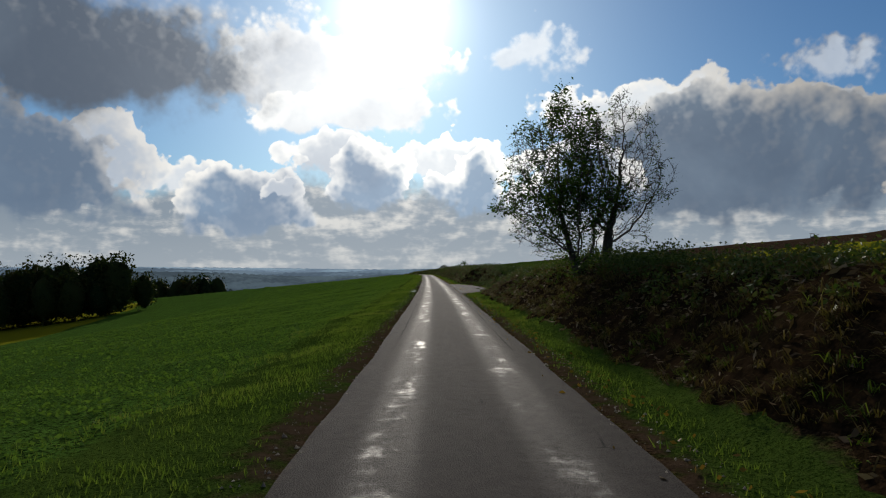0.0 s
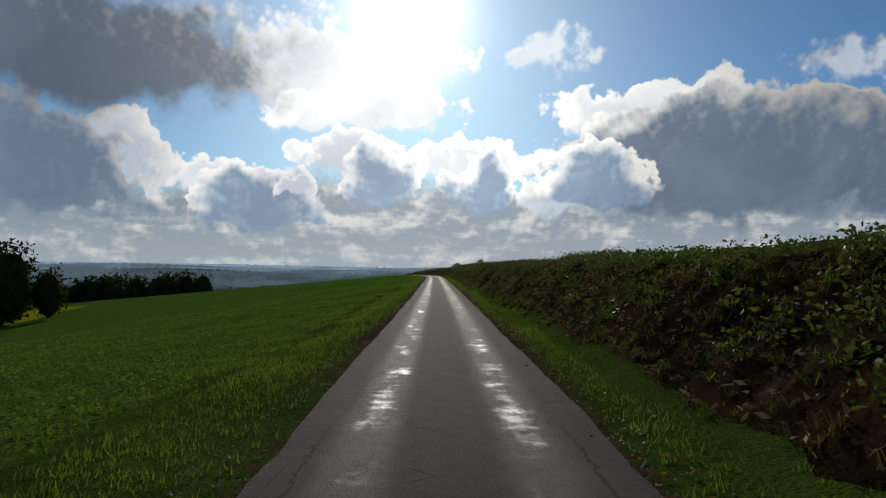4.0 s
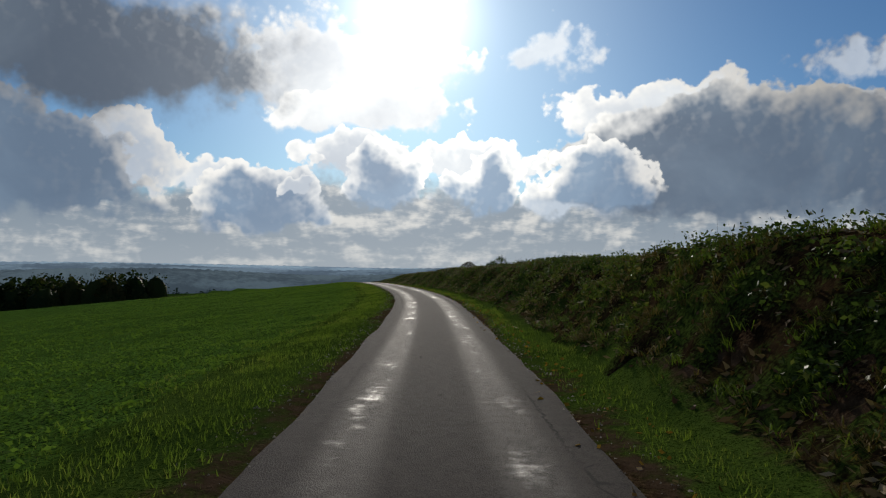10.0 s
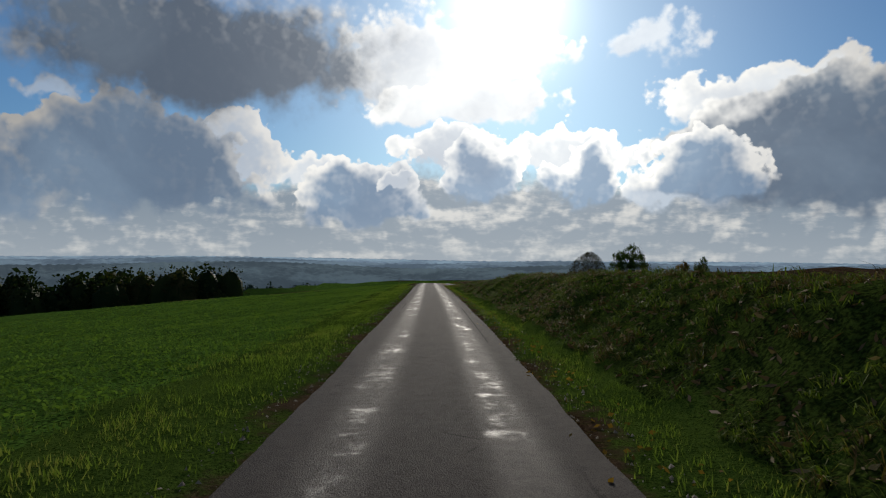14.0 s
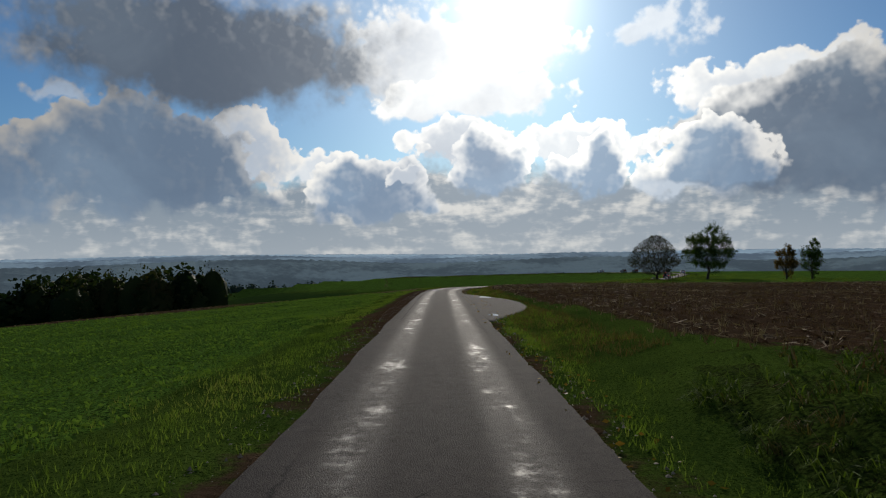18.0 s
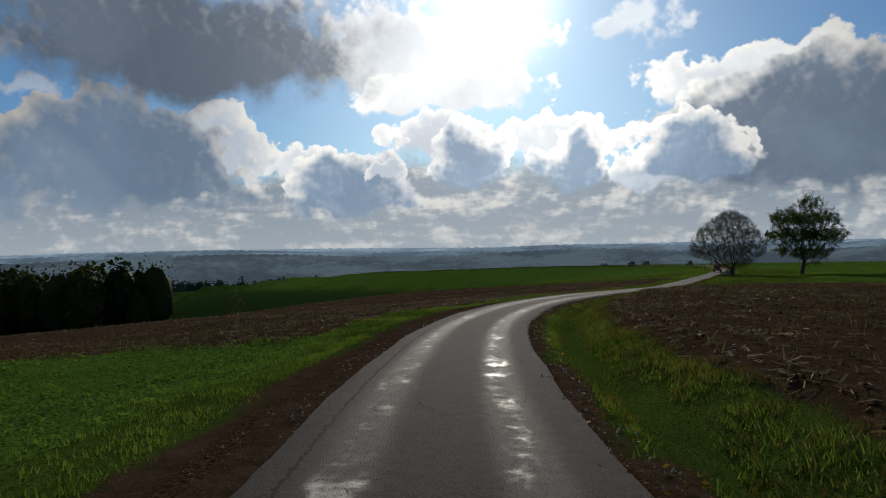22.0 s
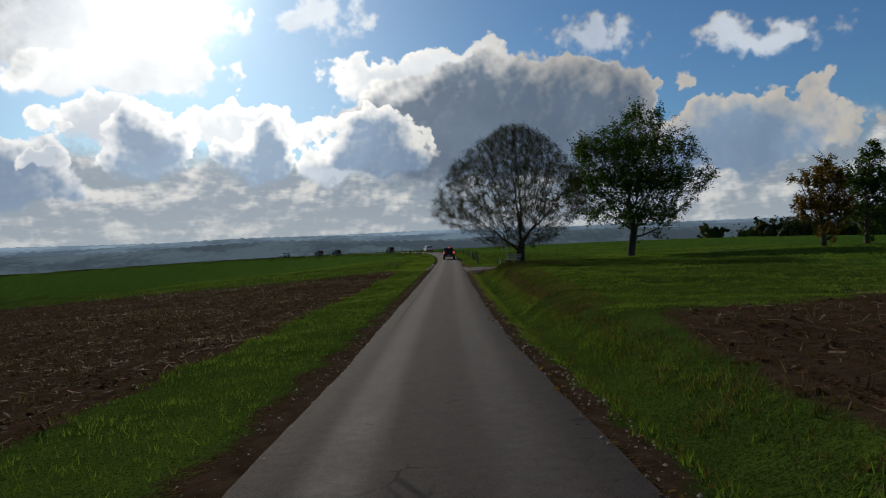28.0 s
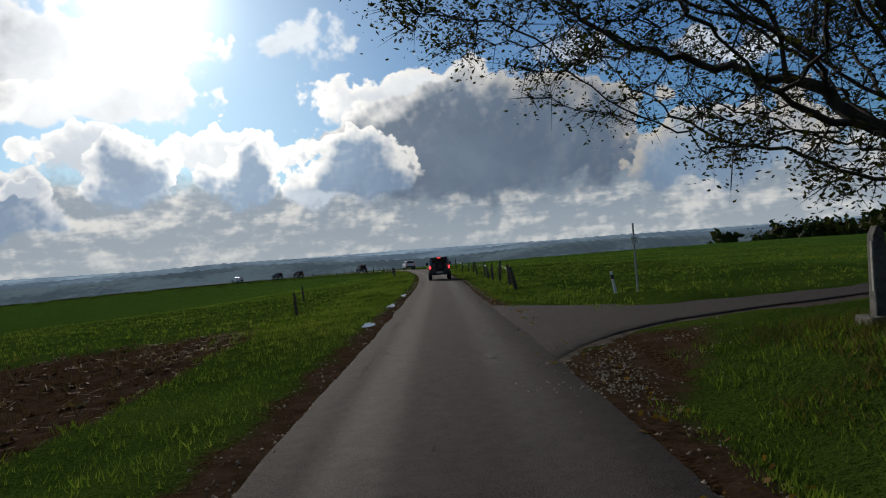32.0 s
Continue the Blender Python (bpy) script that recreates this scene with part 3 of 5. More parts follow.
def build_ground():
    xs, ys = spread(-3600, 3600, -52, 42, .74, 1.09), spread(-900, 4700, -14, 560, 1.2, 1.07)
    gx, gy = np.meshgrid(xs, ys)
    x, y = gx.ravel(), gy.ravel()
    z = height(x, y)
    nx, ny = len(xs), len(ys)
    i = (np.arange(ny - 1)[:, None] * nx + np.arange(nx - 1)[None, :]).ravel()
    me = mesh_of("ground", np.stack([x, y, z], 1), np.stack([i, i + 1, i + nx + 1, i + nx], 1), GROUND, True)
    u, _ = across(x, y)
    masks = {"soil": dirt_zone(x, y, u),
             "crop": np.maximum(step(-u, 3.6, 4.6) * step(y, 405, 398) * step(-u, 132, 128),
                                .35 * step(-u, 68, 76) * step(y, 396, 410) + .9 * step(np.abs(u), 5, 8) * step(y, 565, 590) * step(-u, 68, 62) * step(u, 18, 12) + .9 * step(u, 12, 20) * step(y, 470, 480)),
             "straw": .8 * step(u, 7, 9) * step(u, 25, 22) * step(y, 60, 40) + step(-u, 112, 118) * step(-u, 165, 160) * step(y, 360, 340),
             "offset": np.clip(u, -200, 200),
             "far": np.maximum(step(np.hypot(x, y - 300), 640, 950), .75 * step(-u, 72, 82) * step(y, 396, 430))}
    for key, v in masks.items():
        at = me.attributes.new(key, "FLOAT", "POINT")
        at.data.foreach_set("value", v.astype(np.float32))
    tagged(new("ground", me), "green fields, bare maize ground and grassy valley side", "ground", kind="structure")


def ribbon(name, line, half, mat, lift, label, damp, seed, flare=0.0):
    """A strip of worn asphalt with ragged edges and a slight crown."""
    t = np.gradient(line[:, :2], axis=0)
    t /= np.linalg.norm(t, axis=1)[:, None]
    run = np.r_[0, np.cumsum(np.linalg.norm(np.diff(line[:, :2], axis=0), axis=1))]
    cols = np.array([-1, -.97, -.7, -.35, 0, .35, .7, .97, 1])
    half = half + flare * np.exp(-run / 2.2)
    rows = np.random.RandomState(seed)
    rag = np.convolve(rows.randn(len(line) + 8), np.ones(7) / 5, "same")[4:-4]
    rag2 = np.convolve(rows.randn(len(line) + 8), np.ones(7) / 5, "same")[4:-4]
    v, uv = [], []
    for c in cols:
        w = half * c + np.where(abs(c) > .9, np.sign(c) * .04 * (rag if c < 0 else rag2), 0)
        z = line[:, 2] + lift + .02 * (1 - abs(c)) - (.06 if abs(c) == 1 else 0)
        v.append(np.stack([line[:, 0] + t[:, 1] * w, line[:, 1] - t[:, 0] * w, z], 1))
        uv.append(np.stack([w, run], 1))
    v, uv = np.array(v), np.array(uv)
    n = len(line)
    i = (np.arange(len(cols) - 1)[:, None] * n + np.arange(n - 1)[None, :]).ravel()
    f = np.stack([i, i + n, i + n + 1, i + 1], 1)
    me = mesh_of(name, v.reshape(-1, 3), f, mat, True)
    lay = me.uv_layers.new(name="road")
    lay.data.foreach_set("uv", uv.reshape(-1, 2)[f.ravel()].astype(np.float32).ravel())
    at = me.attributes.new("damp", "FLOAT", "POINT")
    at.data.foreach_set("value", np.tile(damp(line), len(cols)).astype(np.float32))
    return tagged(new(name, me), label, "road", kind="structure")


def fine_line(line):
    """The same line with a sample every 0.4 m."""
    run = np.r_[0, np.cumsum(np.linalg.norm(np.diff(line[:, :2], axis=0), axis=1))]
    s = np.arange(0, run[-1], .4)
    return np.stack([np.interp(s, run, line[:, i]) for i in range(3)], 1)


build_ground()
ribbon("road", fine_line(LINE), ROAD_HALF, ASPHALT, 0.0, "narrow worn asphalt lane with damp shining wheel tracks",
       lambda l: ramp(l[:, 1], [395, 430], [1.0, .12]), 1)
for n, (line, half) in enumerate((TRACK_LINES[5], TRACK_LINES[1])):
    l = fine_line(line)
    l[:, 2] = profile(l[:, 1]) + l[:, 2]
    ribbon("side_road", l, half, DULL_ASPHALT, -.014, "lay-by of worn muddy grey asphalt joining the lane", lambda l: np.full(len(l), .25), 5 + n)


def junction():
    """The side road that opens into the lane with a wide curved apron."""
    near = [(-4.2, 512.0), (-2.9, 513.0), (-1.45, 514.5), (-.2, 515.5), (1.3, 516.3), (3, 516.65), (4.6, 516.8), (6.4, 516.8), (9, 517.2), (16, 518.8), (28, 522.8), (60, 540)]
    far = [(.4, 529.4), (1.0, 526.8), (1.9, 524.6), (2.6, 522.8), (3.6, 521.2), (4.6, 520.0), (5.8, 519.4), (7.4, 519.1), (9.6, 519.4), (15.5, 521), (27.3, 525), (59, 542)]
    ends = []
    for pts in (near, far):
        p = np.array(pts, float)
        q = catmull(np.c_[p, np.zeros(len(p))], .05)
        s = np.r_[0, np.cumsum(np.linalg.norm(np.diff(q[:, :2], axis=0), axis=1))]
        knots = [s[np.linalg.norm(q[:, :2] - k, axis=1).argmin()] for k in p]
        t = np.interp(np.linspace(0, len(p) - 1, 150), np.arange(len(p)), knots)
        ends.append(np.stack([np.interp(t, s, q[:, 0]), np.interp(t, s, q[:, 1])], 1))
    rows = np.random.RandomState(8)
    for e in ends:
        e += np.convolve(rows.randn(154), np.ones(5) / 5, "same")[2:-2, None] * .05
    lift = np.interp(np.arange(150), [0, 60, 95, 150], [0, 0, .03, .12])
    cols, v, uv = np.array([0, .012, .1, .25, .4, .55, .7, .85, .95, .988, 1]), [], []
    for c in cols:
        p = ends[0] * (1 - c) + ends[1] * c
        v.append(np.c_[p, profile(p[:, 1]) + lift - .012 - (.03 if c in (0, 1) else 0)])
        uv.append(np.c_[np.full(150, (c - .5) * 3.0), np.arange(150) * .3])
    n = 150
    i = (np.arange(len(cols) - 1)[:, None] * n + np.arange(n - 1)[None, :]).ravel()
    f = np.stack([i, i + 1, i + n + 1, i + n], 1)
    me = mesh_of("side_road", np.vstack(v), f, DULL_ASPHALT, True)
    me.uv_layers.new(name="road").data.foreach_set("uv", np.vstack(uv)[f.ravel()].astype(np.float32).ravel())
    me.attributes.new("damp", "FLOAT", "POINT").data.foreach_set("value", np.full(len(me.vertices), .2, np.float32))
    out = ends[0] - ends[1]
    out /= np.linalg.norm(out, axis=1)[:, None]
    v = []
    for reach, drop in ((-.12, .02), (.05, .032), (.35, .05), (.8, .13), (1.3, .42)):
        p = ends[0] + out * (reach + (.06 * rows.randn(150, 1) if reach > .2 else 0))
        v.append(np.c_[p, profile(ends[0][:, 1]) + lift - .012 - drop])
    i = (np.arange(4)[:, None] * n + np.arange(n - 1)[None, :]).ravel()
    side = mesh_of("road_shoulder", np.vstack(v), np.stack([i, i + n, i + n + 1, i + 1], 1), SHOULDER, True)
    tagged(new("road_shoulder", side), "bare gritty brown shoulder along the curved side road", "road shoulder", kind="structure")
    tagged(new("side_road", me), "grey asphalt side road opening into the lane with a curved apron", "road", kind="structure")


junction()

# ---------------------------------------------------------------- plants


def blades(pts, tall, wide, per, lean, rs):
    """Tufts: per blades at each point, every blade one bent sliver of two faces."""
    n = len(pts) * per
    base = np.repeat(pts, per, 0) + np.c_[rs.randn(n, 2) * .05, np.zeros(n)]
    a, b = rs.rand(n) * 2 * math.pi, rs.rand(n) * 2 * math.pi
    h = tall * (.45 + .8 * rs.rand(n)) * np.repeat(.6 + .7 * rs.rand(len(pts)), per)
    w = wide * (.6 + .8 * rs.rand(n))
    out = lean * h * (.3 + rs.rand(n))
    side = np.c_[np.cos(a), np.sin(a), np.zeros(n)] * w[:, None] * .5
    tip = base + np.c_[np.cos(b) * out, np.sin(b) * out, h]
    v = np.empty((n, 3, 3))
    v[:, 0], v[:, 1], v[:, 2] = base - side, base + side, tip
    v[:, :2, 2] -= .03
    return v.reshape(-1, 3), np.arange(n * 3).reshape(-1, 3)


def leaves(pts, size, rs, flat=.5, long=1.7):
    """A lozenge leaf at each point, turned at random."""
    n = len(pts)
    d = rs.randn(n, 3)
    d[:, 2] *= flat
    d /= np.linalg.norm(d, axis=1)[:, None]
    e = np.cross(d, rs.randn(n, 3))
    e /= np.linalg.norm(e, axis=1)[:, None]
    s = (size * (.55 + .9 * rs.rand(n)))[:, None]
    v = np.empty((n, 4, 3))
    v[:, 0], v[:, 2] = pts - d * s * .5 * long, pts + d * s * .5 * long
    v[:, 1], v[:, 3] = pts + e * s * .42, pts - e * s * .42 + d * s * .15
    return v.reshape(-1, 3), np.arange(n * 4).reshape(-1, 4)


def stuff(name, verts, faces, mat, label, category):
    return tagged(new(name, mesh_of(name, verts, faces, mat)), label, category, kind="stuff")


def strip(rs, n, y0, y1, u0, u1, skew=1.0):
    """Random places beside the road between two distances from its middle."""
    y = y0 + (y1 - y0) * rs.rand(n)
    u = u0 + (u1 - u0) * rs.rand(n) ** skew
    k = np.clip(np.interp(y, LINE[ORDER, 1], ORDER).astype(int), 0, len(LINE) - 2)
    f = (y - LINE[k, 1]) / np.maximum(LINE[k + 1, 1] - LINE[k, 1], 1e-6)
    cx = LINE[k, 0] + (LINE[k + 1, 0] - LINE[k, 0]) * np.clip(f, 0, 1)
    x, y = cx + TANGENT[k, 1] * u, y - TANGENT[k, 0] * u
    return x, y


def off_tracks(x, y, gap=.1):
    keep = (np.abs(across(x, y)[0]) > ROAD_HALF + .02)
    for line, half in TRACK_LINES[1:]:
        near = (x > line[:, 0].min() - 4) & (x < line[:, 0].max() + 4) & (y > line[:, 1].min() - 4) & (y < line[:, 1].max() + 4)
        i = np.where(near)[0]
        if len(i):
            d = np.hypot(x[i, None] - line[None, :, 0], y[i, None] - line[None, :, 1]).min(1)
            keep[i[d < half + gap]] = False
    return keep


def on_ground(x, y, sink=0.0):
    k = off_tracks(x, y)
    x, y = x[k], y[k]
    return np.stack([x, y, height(x, y) - sink], 1)


def sow_verges():
    rs = np.random.RandomState(11)
    parts_v, parts_f, base = [], [], 0
    for n, y0, y1, u0, u1, skew, tall in ((36000, -10, 400, -1.72, -3.4, .8, .075), (26000, -10, 400, -2.6, -5.0, 1.0, .085), (13000, 396, 560, -2.2, -5.2, 1, .10),
                                          (30000, -10, 345, 1.72, 3.0, .8, .09), (17000, 340, 470, 1.85, 3.9, 1, .10), (12000, 468, 511, 1.85, 3.5, 1, .07), (6500, 497, 514.5, 3.0, 9, 1.2, .085), (5000, 520, 620, 1.7, 5, 1, .16), (6000, 520, 620, -2.0, -6, 1, .16), (9000, 50, 78, 3.2, 13, 1.2, .11)):
        x, y = strip(rs, n, y0, y1, u0, u1, skew)
        p = on_ground(x, y)
        u, _ = across(p[:, 0], p[:, 1])
        p = p[dirt_zone(p[:, 0], p[:, 1], u) * step(np.abs(u), 3.4, 3.0) < .1 + .75 * rs.rand(len(p))]
        v, f = blades(p, tall * .85, .016, 4, .8, rs)
        parts_v.append(v), parts_f.append(f + base)
        base += len(v)
    x, y = strip(rs, 11000, 338, 475, 2.3, 4.2, 1)
    v, f = blades(on_ground(x, y), .13, .018, 4, .8, rs)
    x, y = strip(rs, 5500, 474, 511, 3.1, 4.9, 1)
    v2, f2 = blades(on_ground(x, y), .10, .016, 4, 1.3, rs)
    x, y = strip(rs, 3000, 498, 514, 4.0, 8.0, 1)
    v3, f3 = blades(on_ground(x, y), .16, .016, 4, 1.3, rs)
    v, f = np.vstack([v, v2, v3]), np.vstack([f, f2 + len(v), f3 + len(v) + len(v2)])
    stuff("dry_verge_grass", v, f, DRYGRASS, "dry brownish grass mixed into the verge", "grass")
    stuff("verge_grass", np.vstack(parts_v), np.vstack(parts_f), GRASS, "short green grass along the edges of the lane", "grass")


def sow_crop():
    rs = np.random.RandomState(12)
    x, y = strip(rs, 88000, -10, 402, -4.0, -12)
    x2, y2 = strip(rs, 36000, -10, 402, -12, -28)
    x3, y3 = strip(rs, 14000, -10, 402, -28, -60)
    sets = []
    for (a, b), size, tall, per in (((x, y), .050, .07, 2), ((x2, y2), .085, .08, 2), ((x3, y3), .16, .08, 2)):
        p = np.repeat(on_ground(a, b), per, 0)
        p = p + np.c_[rs.randn(len(p), 2) * size, tall * rs.rand(len(p))]
        sets.append(leaves(p, size, rs, .5, 1.5))
    va, fa, vb, fb, vc, fc = (m for pair in sets for m in pair)
    stuff("young_crop", np.vstack([va, vb, vc]), np.vstack([fa, fb + len(va), fc + len(va) + len(vb)]), CROP, "dense low green catch crop on the sloping field", "crop")


def lumps(x, y):
    """Uneven hummocks of the cut bank, always upwards."""
    return .10 * (.5 + .5 * wobble(x, y, .17, 7.0)) ** 1.6 + .06 * (.5 + .5 * wobble(x, y, .075, 2.0))


def bank_here(x, y):
    """How much the place belongs to the face of the cut bank."""
    u, _ = across(x, y)
    w = step(u + .2 * wobble(x, y, .8, 1.0), 2.65, 3.1) * step(u, 6.6, 5.6) * step(y, 345, 325)
    for line, half in (TRACK_LINES[0], TRACK_LINES[5]):
        i = np.where((y > 40) & (y < 90))[0]
        d = np.hypot(x[i, None] - line[None, :, 0], y[i, None] - line[None, :, 1]).min(1)
        w[i] *= step(d, half + .3, half + 1.2)
    return w


def build_bank():
    """The lumpy face of the cut bank, finer than the ground sheet below it."""
    ys, us = np.arange(-12, 345, .2), np.arange(2.4, 6.7, .17)
    Y, U = np.meshgrid(ys, us)
    k = np.interp(Y.ravel(), LINE[ORDER, 1], ORDER)
    a = np.clip(k.astype(int), 0, len(LINE) - 2)
    f = (k - a)[:, None]
    c, t = LINE[a, :2] * (1 - f) + LINE[a + 1, :2] * f, TANGENT[a] * (1 - f) + TANGENT[a + 1] * f
    x, y = c[:, 0] + t[:, 1] * U.ravel(), c[:, 1] - t[:, 0] * U.ravel()
    w = bank_here(x, y)
    z = height(x, y) + w * (lumps(x, y) + .05) - (1 - w) * .14
    n = len(ys)
    i = (np.arange(len(us) - 1)[:, None] * n + np.arange(n - 1)[None]).ravel()
    me = mesh_of("bank", np.stack([x, y, z], 1), np.stack([i, i + n, i + n + 1, i + 1], 1), BANK_EARTH, True)
    me.attributes.new("lush", "FLOAT", "POINT").data.foreach_set("value", ramp(y, [50, 110, 190, 260], [.12, .28, .42, .80]).astype(np.float32))
    tagged(new("bank", me), "lumpy dark brown earth face of the cut road bank", "bank", kind="structure")


def tufts(pts, per, length, wide, rs):
    """Tussocks: bent blades that arch out of one foot and hang over, more of them towards the road."""
    n = len(pts) * per
    size = np.repeat(.6 + .8 * rs.rand(len(pts)), per)
    base = np.repeat(pts, per, 0) + np.c_[rs.randn(n, 2) * .05 * size[:, None], np.zeros(n)]
    a = math.pi + rs.randn(n) * 1.3
    ln = length * size * (.5 + .7 * rs.rand(n))
    rise = .35 + .5 * rs.rand(n)
    way = np.c_[np.cos(a), np.sin(a)]
    side = np.c_[-way[:, 1], way[:, 0], rs.randn(n) * .3] * (wide * (.6 + .7 * rs.rand(n)))[:, None] * .5
    mid = base + np.c_[way * (ln * .40)[:, None], ln * rise * .75]
    tip = base + np.c_[way * (ln * .92)[:, None], ln * (rise - .55 * rs.rand(n))]
    v = np.stack([base - side, base + side, mid - side, mid + side, tip], 1)
    f = np.array([(0, 1, 3), (0, 3, 2), (2, 3, 4)])[None] + 5 * np.arange(n)[:, None, None]
    return v.reshape(-1, 3), f.reshape(-1, 3)


def sow_bank():
    rs = np.random.RandomState(13)
    x, y = strip(rs, 19000, -12, 345, 2.75, 6.2)
    k = (rs.rand(len(x)) < .45 + .6 * (wobble(x, y, 1.3, 5.0) > -.1)) & (bank_here(x, y) > .5)
    p = on_ground(x[k], y[k])
    p[:, 2] += .03 + lumps(p[:, 0], p[:, 1])
    dry = ramp(p[:, 1], [0, 60, 90, 180, 250, 345], [.88, .82, .62, .55, .34, .28]) + .35 * wobble(p[:, 0], p[:, 1], 1.1, 3.0)
    half = rs.rand(len(p)) < dry
    v, f = tufts(p[half], 15, .24, .012, rs)
    stuff("dry_bank_grass", v, f, DRYGRASS, "rank dry brown grass hanging down the road bank", "grass")
    v, f = tufts(p[~half], 15, .22, .012, rs)
    stuff("bank_grass", v, f, BANK_GRASS, "tufts of green grass on the road bank", "grass")
    # dead litter and clods lying on the face
    x, y = strip(rs, 26000, -12, 300, 2.8, 5.6)
    x, y = x[bank_here(x, y) > .5], y[bank_here(x, y) > .5]
    p = on_ground(x, y)
    p[:, 2] += .07 + lumps(p[:, 0], p[:, 1])
    v, f = leaves(p, .055, rs, .5, 2.6)
    stuff("bank_litter", v, f, STRAW, "dead leaves and broken stalks lying on the bank", "litter")
    # brambles and weeds, thick along the brow
    x, y = strip(rs, 1700, 70, 238, 3.3, 6.6, .55)
    x2, y2 = strip(rs, 620, -12, 50, 3.9, 6.8, .7)
    t = rs.rand(900)
    line = TRACK_LINES[0][0]
    i = (len(line) * t).astype(int).clip(0, len(line) - 1)
    x3, y3 = line[i, 0] + .6 + rs.rand(900) * 1.6, line[i, 1] + 2.4 + rs.rand(900) * 4.6
    c = on_ground(np.r_[x, x2, x3], np.r_[y, y2, y3])
    c = c[rs.rand(len(c)) < ramp(c[:, 1], [0, 220, 250, 290], [1, 1, .5, .2])]
    n = 80
    r = np.repeat((.19 + .24 * rs.rand(len(c))) * ramp(c[:, 1], [-10, 14, 20, 28, 36, 52, 85, 150, 182, 200, 215, 260], [.8, .8, 1.4, 1.4, .8, 1.2, .8, .7, .9, .9, .6, .5]), n)
    d = np.clip(rs.randn(len(c) * n, 3) * .40, -.8, .8)
    q = np.repeat(c, n, 0) + d * r[:, None] * (1.3, 1.3, 1.0) + np.c_[np.zeros((len(r), 2)), r * .75]
    q = q[q[:, 2] > height(q[:, 0], q[:, 1])]
    v, f = leaves(q, .056, rs, .6, 1.5)
    stuff("bramble_hedge", v, f, WEED, "dark straggling brambles and nettles along the brow of the bank", "hedge")
    # tall dry stalks on the brow
    x, y = strip(rs, 1900, 20, 238, 4.9, 6.4)
    k = rs.rand(len(x)) < .35 + .5 * (wobble(x, y, 5.0, 2.0) > .2)
    v, f = blades(on_ground(x[k], y[k]), .50, .010, 2, .35, rs)
    stuff("dry_stalks", v, f, DRYGRASS, "tall dry weed stalks standing on the bank", "weeds")


def sow_fields():
    rs = np.random.RandomState(14)
    x, y = strip(rs, 42000, 400, 528, -4.6, -26, 1.2)
    x2, y2 = strip(rs, 42000, 300, 474, 3.7, 28, 1.2)
    x3, y3 = strip(rs, 9000, 400, 528, -26, -70)
    x4, y4 = strip(rs, 9000, 320, 460, 28, 60)
    p = on_ground(np.r_[x, x2, x3, x4], np.r_[y, y2, y3, y4])
    u, _ = across(p[:, 0], p[:, 1])
    p = p[(dirt_zone(p[:, 0], p[:, 1], u) > .4) & (rs.rand(len(p)) < .35 + .65 * (np.cos(u * 2 * math.pi / 1.5) > -.2))]
    n = len(p)
    a = rs.rand(n) * math.pi
    big = np.where(np.abs(across(p[:, 0], p[:, 1])[0]) > 26, 1.9, 1.0)
    ln, wd = (.10 + .22 * rs.rand(n)) * big, (.012 + .022 * rs.rand(n)) * big
    d, e = np.c_[np.cos(a), np.sin(a), rs.randn(n) * .22] * ln[:, None] * .5, np.c_[-np.sin(a), np.cos(a), rs.randn(n) * .5] * wd[:, None] * .5
    c = p + (0, 0, .035)
    v = np.stack([c - d - e, c + d - e, c + d + e, c - d + e], 1).reshape(-1, 3)
    stuff("maize_straw", v, np.arange(n * 4).reshape(-1, 4), STRAW, "pale broken maize straw scattered over bare earth", "straw")
    # clods
    k = rs.rand(n) < .42
    c, m = p[k], int(k.sum())
    s = (.035 + .075 * rs.rand(m) ** 2) * (.5 + .5 * big[k])
    corner = np.array([(1, 0, -.4), (-.5, .9, -.4), (-.5, -.9, -.4), (0, 0, .42)])
    t = rs.rand(m) * 6.28
    rot = np.stack([np.stack([np.cos(t), -np.sin(t), 0 * t], 1), np.stack([np.sin(t), np.cos(t), 0 * t], 1), np.stack([0 * t, 0 * t, 1 + 0 * t], 1)], 1)
    v = np.einsum("nij,kj->nki", rot, corner) * s[:, None, None] * (1 + .35 * rs.randn(m, 4, 3)) + c[:, None, :] + (0, 0, .01)
    f = np.array([(0, 1, 3), (1, 2, 3), (2, 0, 3)])
    f = (f[None] + 4 * np.arange(m)[:, None, None]).reshape(-1, 3)
    stuff("earth_clods", v.reshape(-1, 3), f, CLOD, "brown clods on the harvested maize ground", "soil")
    # stubble rows
    def rows(n, y0, y1, first, count, sign):
        u = sign * (first + .75 * rs.randint(count, size=n)) + rs.randn(n) * .05
        y = y0 + (y1 - y0) * rs.rand(n)
        k = np.clip(np.interp(y, LINE[ORDER, 1], ORDER).astype(int), 0, len(LINE) - 1)
        return LINE[k, 0] + TANGENT[k, 1] * u, y - TANGENT[k, 0] * u
    x, y = rows(13000, 402, 526, 6, 34, -1)
    x5, y5 = rows(13000, 312, 470, 4.6, 34, 1)
    v, f = blades(on_ground(np.r_[x, x5], np.r_[y, y5]), .17, .035, 2, .5, rs)
    stuff("maize_stubble", v, f, STRAW, "short cut maize stubble in rows", "stubble")
    # meadow on both sides at the far end
    x, y = strip(rs, 28000, 472, 512, 4.2, 20, 1.2)
    x2, y2 = strip(rs, 12000, 472, 560, 18, 50)
    x3, y3 = strip(rs, 10000, 522, 620, 3, 40)
    x4, y4 = strip(rs, 12000, 524, 620, -4, -40)
    va, fa = blades(on_ground(x, y), .06, .022, 4, .8, rs)
    vb, fb = blades(on_ground(np.r_[x2, x3, x4], np.r_[y2, y3, y4]), .12, .06, 3, .8, rs)
